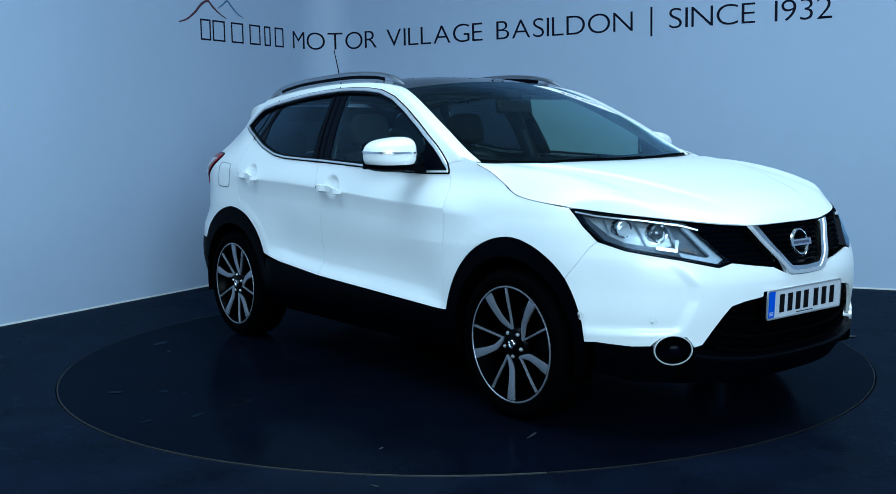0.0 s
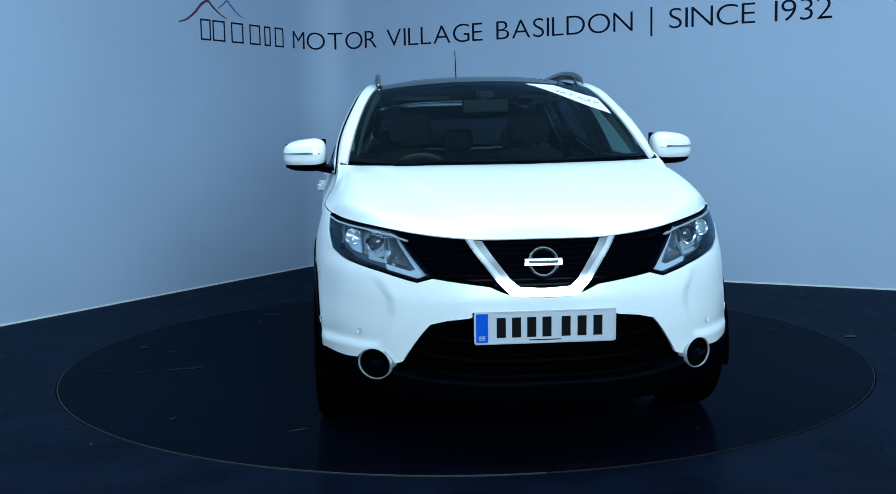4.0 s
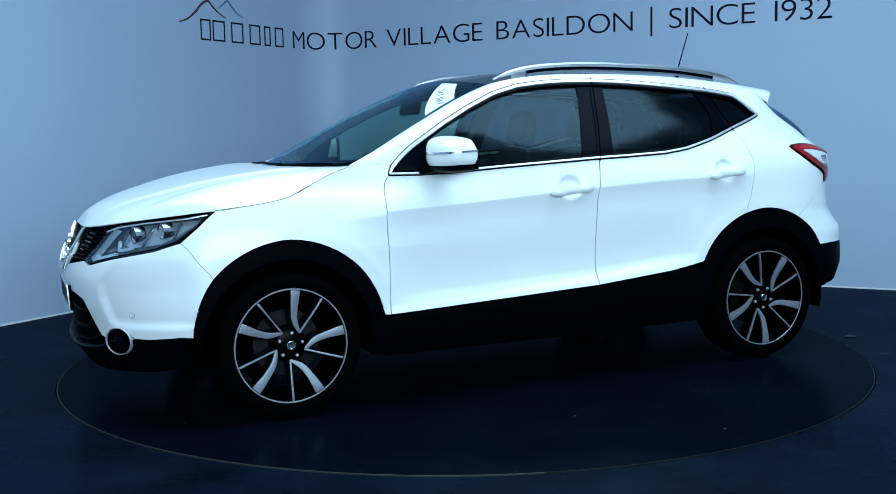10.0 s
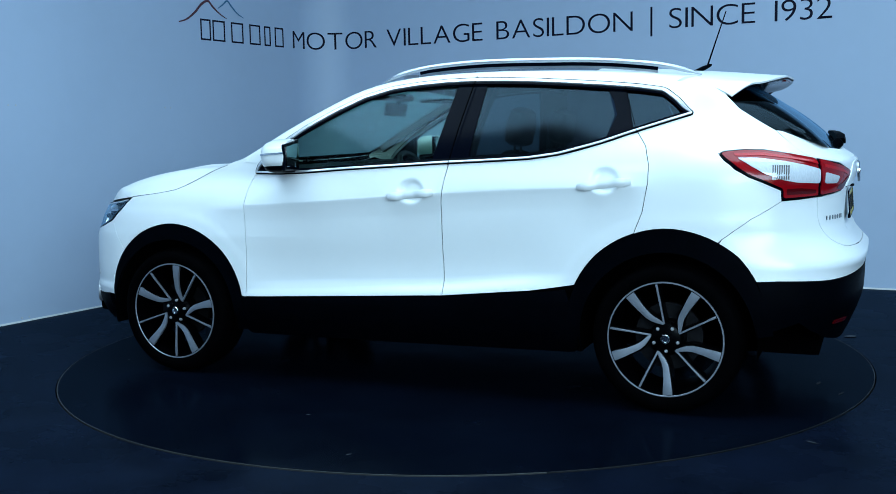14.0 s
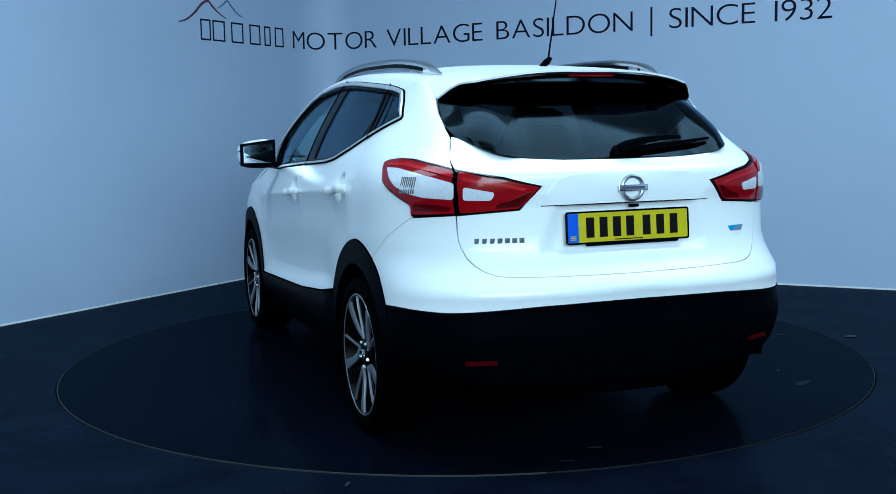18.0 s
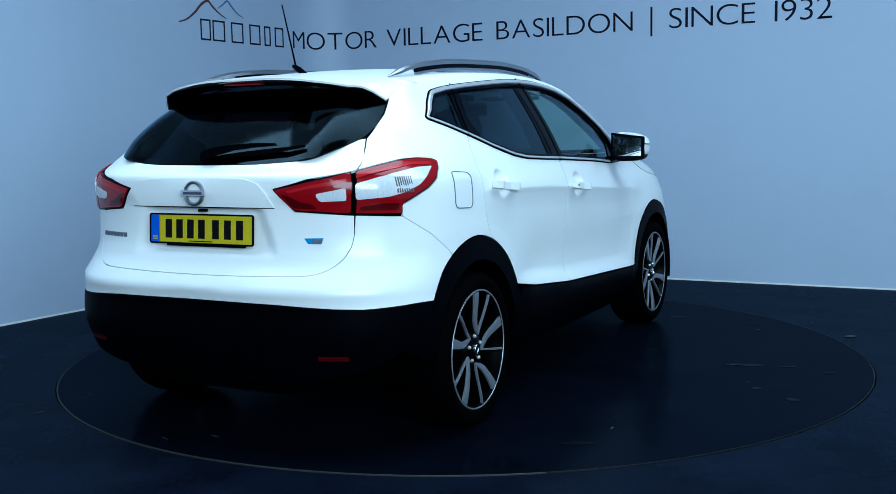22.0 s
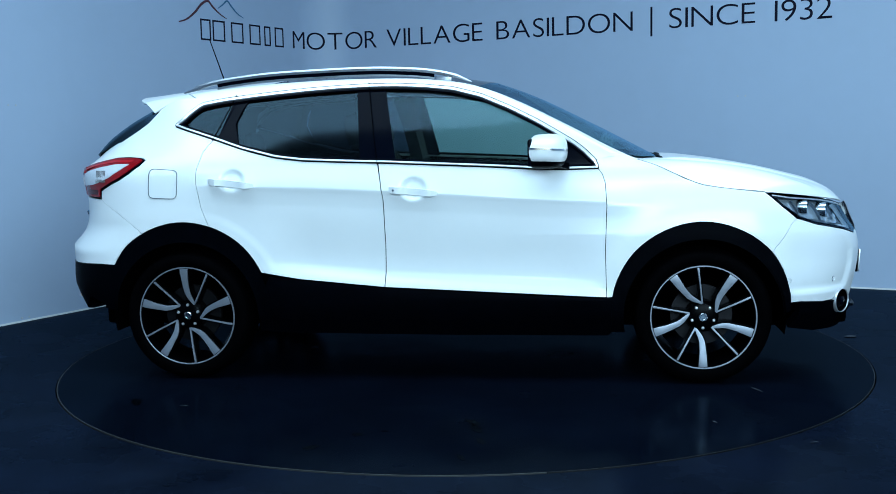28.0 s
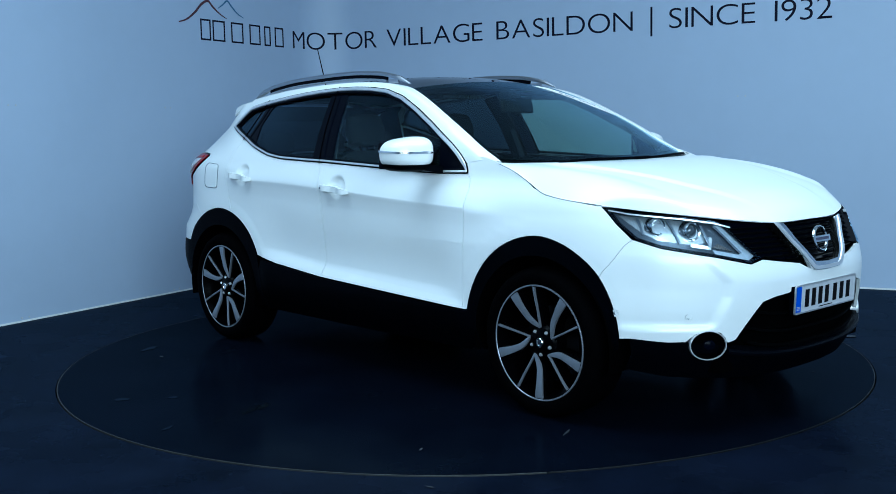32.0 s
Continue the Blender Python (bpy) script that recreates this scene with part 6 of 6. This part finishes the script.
for sgn in (1, -1):
    def bent(bm):
        for v in bm.verts:  # wider and taller towards the door, swept back outwards
            t = (v.co.y - 0.955) / 0.1
            v.co.x -= 0.022 * t
            v.co.z = 1.178 + (v.co.z - 1.178) * (1 - 0.10 * t) - 0.006 * t
            v.co.y *= sgn
        return bm
    mo = part("door_mirror", bent(blob((0.560, 0.960, 1.168), (0.100, 0.112, 0.077), 0.66, 0.70, cut=-0.052)), PAINT, car, "white door mirror with chrome indicator strip")
    part("lower_shell", bent(blob((0.556, 0.958, 1.128), (0.092, 0.104, 0.048), 0.66, 0.70, cut=-0.048)), BLACK_PLASTIC, mo)
    bm = bmesh.new()
    for dx, hx, hy, hz in ((-0.0525, 0.006, 0.084, 0.050),):
        box(bm, (0.560 + dx + 0.002, 0.958, 1.163), (0.018, 0.212, 0.142), 0.0088, segments=3)
    part("mirror_frame", bent(bm), GLOSS_BLACK, mo)
    bm = bmesh.new()
    box(bm, (0.4985, 0.956, 1.166), (0.004, 0.178, 0.108), 0.0019, segments=2)
    part("mirror_glass", bent(bm), MIRROR, mo)
    bm = bmesh.new()
    pts = [(0.560 + 0.1005 * math.copysign(abs(math.cos(a)) ** 0.70, math.cos(a)), 0.960 + 0.1125 * math.copysign(abs(math.sin(a)) ** 0.70, math.sin(a)), 1.172 + 0.009 * a) for a in np.linspace(-0.7, 1.95, 26)]
    sweep(bm, pts, [(-0.003, -0.005), (0.003, -0.005), (0.003, 0.005), (-0.003, 0.005)], scales=[0.4, 0.7] + [1] * 24)
    part("indicator_strip", bent(bm), CHROME, mo)
    bm = bmesh.new()
    sweep(bm, [(0.63, sgn * 0.805, 1.085), (0.60, sgn * 0.87, 1.098), (0.57, sgn * 0.93, 1.118)], [(-0.05, -0.016), (0.05, -0.016), (0.045, 0.016), (-0.045, 0.016)], scales=(1.0, 1.0, 0.9))
    part("mirror_foot", bm, BLACK_PLASTIC, mo)

# ---- handles, filler flap ----
for sgn in (1, -1):
    for x0, z0, x1, z1 in ((0.012, 0.962, -0.222, 0.984), (-0.935, 1.012, -1.168, 1.036)):
        pts = []
        for t in np.linspace(0, 1, 13):
            x, z = x0 + (x1 - x0) * t, z0 + (z1 - z0) * t
            p = body(*map(np.array, S(x, z)))
            pts.append((p[0], sgn * (p[1] + 0.006 + 0.030 * math.sin(math.pi * min(max(t, 0.0), 1)) ** 0.35), p[2]))
        bm = bmesh.new()
        sweep(bm, pts, [(-0.010, -0.015), (0.006, -0.020), (0.012, -0.012), (0.013, 0.006), (0.008, 0.018), (-0.010, 0.017)], up=(0, 0, 1), scales=[0.55, 0.85] + [1] * 9 + [1.0, 0.85])
        h = part("door_handle", bm, PAINT, car, "white pull handle")
        if sgn < 0 and x0 > 0:
            at = Vector(pts[11])
            part("key_button", lathe(bmesh.new(), [(0.0, -0.013), (0.004, -0.0125), (0.006, -0.010), (0.006, 0.0)], 14, Matrix.Translation(at)), LAMP_GREY, h, "small round key button")
flap = rounded([(-1.505, 0.955), (-1.352, 0.948), (-1.345, 1.095), (-1.500, 1.107)], 0.03, 5)
flap_pts = [body(*map(np.array, S(x, z))) * MIR for x, z in densify(flap, 0.02)]
sheet("fuel_flap", mirrored(panel(densify(side(flap), 0.03), body, 0.04, gap=0.003, depth=0.01, lift=0.002)), PAINT, car)
bm = bmesh.new()
sweep(bm, [Vector(p) + Vector((0, -0.0014, 0)) for p in flap_pts], [(-0.0014, -0.0014), (0.0014, -0.0014), (0.0014, 0.0014), (-0.0014, 0.0014)], closed=True, up=(0, -1, 0))
part("fuel_flap_seam", bm, LAMP_GREY, car)

# ---- roof rails, aerial, wipers ----
for sgn in (1, -1):
    pts = chain([(0.165, sgn * 0.578, 1.525), (0.09, sgn * 0.574, 1.555), (-0.05, sgn * 0.567, 1.586), (-0.22, sgn * 0.562, 1.601), (-0.65, sgn * 0.556, 1.602), (-1.06, sgn * 0.543, 1.580), (-1.28, sgn * 0.530, 1.548), (-1.42, sgn * 0.518, 1.506)], np.linspace(0, 1, 40))
    bm = bmesh.new()
    sweep(bm, pts, [(-0.014, -0.010), (0.010, -0.012), (0.016, 0.0), (0.010, 0.010), (-0.008, 0.012), (-0.015, 0.002)], scales=[0.3, 0.6] + [1] * 36 + [0.6, 0.3])
    rl = part("roof_rail", bm, SATIN, car, "satin silver roof rail")
    for x, z, y in ((0.02, 1.545, 0.568), (-1.18, 1.545, 0.533)):
        box_part("rail_foot", (x, sgn * y, z), (0.08, 0.014, 0.024), SATIN, rl, 0.005)
    # black plate fills the gap under the rail; its colour gives the shade
    web = [(p[0], p[1] * 1.004, p[2] - 0.020) for p in pts[5:35]]
    bm = bmesh.new()
    sweep(bm, web, [(-0.005, -0.014), (0.005, -0.014), (0.005, 0.012), (-0.005, 0.012)])
    part("rail_gap_shade", bm, GLOSS_BLACK, rl, "black plate standing in for the shaded gap under the rail")
    bm = bmesh.new()
    sweep(bm, [(x, y * 1.006, z - 0.013) for x, y, z in web], [(-0.007, -0.006), (0.007, -0.006), (0.007, 0.004), (-0.007, 0.004)])
    part("rail_base", bm, SATIN, rl)
bm = bmesh.new()
sweep(bm, [(-1.30, 0, 1.545), (-1.345, 0, 1.562), (-1.375, 0, 1.575), (-1.385, 0, 1.578)], circle(0.020, 10, 0.012), scales=(0.8, 1.0, 0.7, 0.3))
sweep(bm, [(-1.362, 0, 1.570), (-1.405, 0, 1.70), (-1.452, 0, 1.84)], circle(0.0035, 8), scales=(1.3, 1.0, 0.8))
part("aerial", bm, BLACK_PLASTIC, car)
for pts in (((1.145, -0.52, 1.118), (1.135, -0.30, 1.126), (1.165, 0.0, 1.125), (1.155, 0.16, 1.127)), ((1.15, 0.05, 1.119), (1.13, 0.30, 1.126), (1.06, 0.56, 1.132), (1.04, 0.64, 1.132))):
    bm = bmesh.new()
    sweep(bm, chain(pts, np.linspace(0, 1, 16)), [(-0.008, -0.010), (0.008, -0.010), (0.003, 0.001), (-0.003, 0.001)])
    part("windscreen_wiper", bm, BLACK_PLASTIC, car)
COWL = ([(1.215, 0, 1.100), (1.15, 0, 1.107)], [(1.16, 0.36, 1.103), (1.09, 0.38, 1.110)], [(1.07, 0.62, 1.108), (1.00, 0.625, 1.118)], [(0.99, 0.735, 1.116), (0.94, 0.73, 1.128)])
whole("cowl", panel(densify(SQUARE, 0.06), loft_fn(COWL, (0, 0.5, 0.85, 1.0), True), gap=0, depth=0.02, lift=0.0, axis=0.0, cells=(0.1, 0.5), core=(1, 0, 0.5)), BLACK_PLASTIC, car)

# ---- windscreen sticker ----
stick = sheet("windscreen_sticker", panel(densify([(0.365, 0.957), (0.62, 0.957), (0.955, 0.765), (0.958, 0.535)], 0.05), ws_fn, gap=0, depth=0.001, lift=0.0045, cells=(0.06, 0.06), core=(0, 0, 0.9)), STICKER, car, "white corner sticker reading SAT NAV")
A, B = np.array((0.585, 0.842)), np.array((0.895, 0.668))
MU, MV = 0.66, 0.98
d2 = (B - A) * (MU, MV)
L2 = np.linalg.norm(d2)
d2 /= L2
n2 = np.array((-d2[1], d2[0]))
xcur = 0.0
for ch in "SAT NAV":
    if ch == " ":
        xcur += 0.024
        continue
    V, F = letter_mesh(ch)
    k = 0.042 / 0.729
    xy = d2[None] * (xcur + (V[:, :1] - V[:, 0].min()) * k) + n2[None] * (V[:, 1:] * k)
    uv = A[None] + xy / (MU, MV)

    def on_screen(u, v, h):
        p = ws_fn(u, v)
        n = np.cross(ws_fn(u + 1e-3, v) - p, ws_fn(u, v + 1e-3) - p)
        n /= np.linalg.norm(n, axis=1)[:, None]
        n *= np.sign(n[:, 2:])
        return p + n * h
    P, FF = raised(uv, F, on_screen, 0.0046, 0.0056)
    mesh_object("letter", P, FF, STICKER_INK, stick, sharp=20)
    xcur += (V[:, 0].max() - V[:, 0].min()) * k + 0.010

# ---- cabin ----
pair("door_trim", panel(densify(side([(0.80, 0.42), (-0.74, 0.42), (-0.82, 0.80), (-1.15, 0.92), (-1.20, 1.18), (-0.9, 1.14), (-0.3, 1.085), (0.75, 1.055)]), 0.08), inside(0.075), 0.15, gap=0, depth=0.02), CABIN, car)
bm = bmesh.new()
box(bm, (0.0, 0, 0.37), (1.70, 1.50, 0.06), 0.01)
box(bm, (-1.25, 0, 0.40), (0.95, 0.94, 0.06), 0.01)
box(bm, (-0.4, 0, 0.46), (1.9, 0.24, 0.24), 0.03)
part("cabin_floor", bm, CABIN, car)
bm = bmesh.new()
DASH = [(1.06, 1.085), (0.86, 1.10), (0.70, 1.075), (0.60, 1.02), (0.58, 0.92), (0.66, 0.80), (0.72, 0.76), (1.06, 0.76)]
va = [bm.verts.new((x, -0.68, z)) for x, z in DASH]
vb = [bm.verts.new((x, 0.68, z)) for x, z in DASH]
for i in range(8):
    bm.faces.new((va[i], va[(i + 1) % 8], vb[(i + 1) % 8], vb[i]))
bm.faces.new(va)
bm.faces.new(vb[::-1])
box(bm, (0.66, 0, 0.86), (0.16, 0.28, 0.36), 0.03)
box(bm, (0.70, -0.36, 1.075), (0.22, 0.36, 0.06), 0.025)
part("dashboard", bm, CABIN, car)
bm = bmesh.new()
mw = Matrix.Translation((0.42, -0.36, 0.985)) @ Matrix.Rotation(radians(-62), 4, "Y")
ring = [mw @ Vector((0.183 * math.cos(a), 0.183 * math.sin(a), 0)) for a in np.linspace(0, 2 * math.pi, 37)[:-1]]
sweep(bm, ring, circle(0.016, 8), closed=True, up=mw.to_3x3() @ Vector((0, 0, 1)))
for a in (0, 180, 90):
    e = mw @ Vector((0.175 * math.cos(radians(a + 90)), 0.175 * math.sin(radians(a + 90)), 0))
    sweep(bm, [mw @ Vector((0, 0, -0.01)), e], [(-0.016, -0.008), (0.016, -0.008), (0.016, 0.008), (-0.016, 0.008)])
lathe(bm, [(0.0, -0.025), (0.05, -0.02), (0.065, 0.0), (0.05, 0.03)], 20, mw @ Matrix.Rotation(radians(-90), 4, "X"))
part("steering_wheel", bm, LEATHER, car)


def seat_cushion(bm, sections):
    """A padded form lofted through rounded sections: centre, half width, half depth, axis."""
    rings = []
    for c, hw, hd, d in sections:
        c, d = Vector(c), Vector(d).normalized()
        s = Vector((0, 1, 0))
        n = d.cross(s)
        rings.append([bm.verts.new(c + s * (hw * math.copysign(abs(math.cos(a)) ** 0.55, math.cos(a))) + n * (hd * math.copysign(abs(math.sin(a)) ** 0.7, math.sin(a)))) for a in np.linspace(0, 2 * math.pi, 25)[:-1]])
    for r, q in zip(rings, rings[1:]):
        for i in range(24):
            bm.faces.new((r[i], r[(i + 1) % 24], q[(i + 1) % 24], q[i]))
    bm.faces.new(rings[0])
    bm.faces.new(rings[-1][::-1])
    return bm


UPB = (-0.30, 0, 1)
for y in (0.37, -0.37):
    bm = bmesh.new()
    seat_cushion(bm, [((-0.30, y, 0.62), 0.20, 0.05, UPB), ((-0.32, y, 0.66), 0.25, 0.075, UPB), ((-0.38, y, 0.85), 0.26, 0.075, UPB), ((-0.43, y, 1.02), 0.245, 0.065, UPB), ((-0.465, y, 1.13), 0.20, 0.055, UPB), ((-0.475, y, 1.16), 0.14, 0.035, UPB)])
    st = part("front_seat", bm, SEAT, car, "dark cloth front seat")
    bm = bmesh.new()
    box(bm, (-0.05, y, 0.57), (0.54, 0.50, 0.16), 0.06, segments=3)
    part("seat_base", bm, SEAT, st)
    bm = bmesh.new()
    seat_cushion(bm, [((-0.475, y, 1.195), 0.09, 0.03, UPB), ((-0.48, y, 1.21), 0.125, 0.05, UPB), ((-0.495, y, 1.29), 0.135, 0.055, UPB), ((-0.51, y, 1.36), 0.115, 0.045, UPB), ((-0.515, y, 1.378), 0.07, 0.025, UPB)])
    part("head_rest", bm, SEAT, st)
    for dy in (-0.05, 0.05):
        bm = bmesh.new()
        sweep(bm, [(-0.465, y + dy, 1.12), (-0.485, y + dy, 1.24)], circle(0.006, 8))
        part("head_rest_post", bm, STEEL, st)
bm = bmesh.new()
seat_cushion(bm, [((-1.16, 0, 0.62), 0.44, 0.06, UPB), ((-1.20, 0, 0.77), 0.47, 0.08, UPB), ((-1.225, 0, 0.84), 0.63, 0.08, UPB), ((-1.27, 0, 0.98), 0.65, 0.07, UPB), ((-1.31, 0, 1.10), 0.60, 0.05, UPB), ((-1.315, 0, 1.13), 0.56, 0.03, UPB)])
bench = part("rear_bench", bm, SEAT, car, "dark cloth rear bench")
box_part("bench_base", (-0.88, 0, 0.58), (0.52, 0.96, 0.16), SEAT, bench, 0.06, segments=3)
for y in (0.43, 0.0, -0.43):
    bm = bmesh.new()
    k = 0.85 if y == 0 else 1.0
    seat_cushion(bm, [((-1.32, y, 1.14), 0.08, 0.03, UPB), ((-1.325, y, 1.155), 0.115 * k, 0.045, UPB), ((-1.34, y, 1.23), 0.125 * k, 0.045, UPB), ((-1.35, y, 1.28), 0.10 * k, 0.03, UPB)])
    part("head_rest", bm, SEAT, bench)
box_part("parcel_shelf", (-1.62, 0, 1.02), (0.52, 1.20, 0.03), CABIN, car, 0.01)
bm = bmesh.new()
box(bm, (0.385, 0, 1.40), (0.03, 0.25, 0.075), 0.018, Matrix.Rotation(radians(-12), 4, "Y"), 3)
sweep(bm, [(0.385, 0, 1.42), (0.33, 0, 1.475)], circle(0.012, 8))
box(bm, (0.335, 0, 1.465), (0.08, 0.10, 0.04), 0.012)
part("rear_view_mirror", bm, CABIN, car)
for sgn in (1, -1):
    bm = bmesh.new()
    sweep(bm, [(0.25, sgn * 0.34 - 0.15, 1.455), (0.25, sgn * 0.34 + 0.15, 1.455)], [(-0.07, -0.008), (0.07, -0.012), (0.07, 0.006), (-0.07, 0.006)])
    part("sun_visor", bm, CABIN, car)
    # light grey inner pillars beside the windscreen and at the doors
    bm = bmesh.new()
    sweep(bm, [(p[0] - 0.03, sgn * (p[1] - 0.02), p[2] - 0.02) for p in chain(high[1:7], np.linspace(0, 1, 12))], [(-0.02, -0.02), (0.02, -0.02), (0.02, 0.02), (-0.02, 0.02)])
    part("pillar_lining", bm, LINER, car)
    bm = bmesh.new()
    sweep(bm, [(-0.32, sgn * 0.80, 1.08), (-0.36, sgn * 0.70, 1.32), (-0.40, sgn * 0.60, 1.49)], [(-0.06, -0.015), (0.06, -0.015), (0.05, 0.015), (-0.05, 0.015)], up=(0, sgn, 0.3))
    part("centre_pillar_lining", bm, CABIN, car)
    bm = bmesh.new()
    sweep(bm, [(-0.285, sgn * 0.765, 1.10), (-0.325, sgn * 0.685, 1.33), (-0.345, sgn * 0.63, 1.45)], [(-0.02, -0.001), (0.02, -0.001), (0.02, 0.001), (-0.02, 0.001)], up=(0, sgn, 0.3))
    part("seat_belt", bm, LINER, car)


# ---- what moves: the turntable turns, and the car rides on it ----
YAW = ((0.0, -51.32), (0.5, -51.61), (1.0, -53.27), (1.5, -56.40), (2.0, -61.44), (2.5, -67.10), (3.0, -73.10), (4.0, -84.85), (5.0, -96.72), (6.0, -108.66), (7.0, -120.42), (8.0, -132.17), (9.0, -143.92), (10.0, -155.71),
       (11.0, -167.29), (12.0, -178.95), (13.0, -190.57), (14.0, -202.20), (15.0, -213.80), (16.0, -225.45), (17.0, -237.28), (18.0, -249.17), (19.0, -261.08), (20.0, -272.95), (21.0, -284.91), (22.0, -296.77), (23.0, -308.64), (24.0, -320.46),
       (25.0, -332.15), (26.0, -343.70), (27.0, -355.15), (28.0, -366.63), (29.0, -378.15), (30.0, -389.90), (30.5, -395.56), (31.0, -401.01), (31.5, -404.46), (32.0, -406.43))
OFF = Vector((-0.0424, 0.1127, 0.0))


def motions():
    rows_disc, rows_car = [], []
    for t, a in YAW:
        r = Matrix.Rotation(radians(a), 4, "Z")
        rows_disc.append((t, r))
        rows_car.append((t, Matrix.Translation(r @ OFF) @ r))
    walk(turntable, rows_disc)
    walk(car, rows_car)


motions()
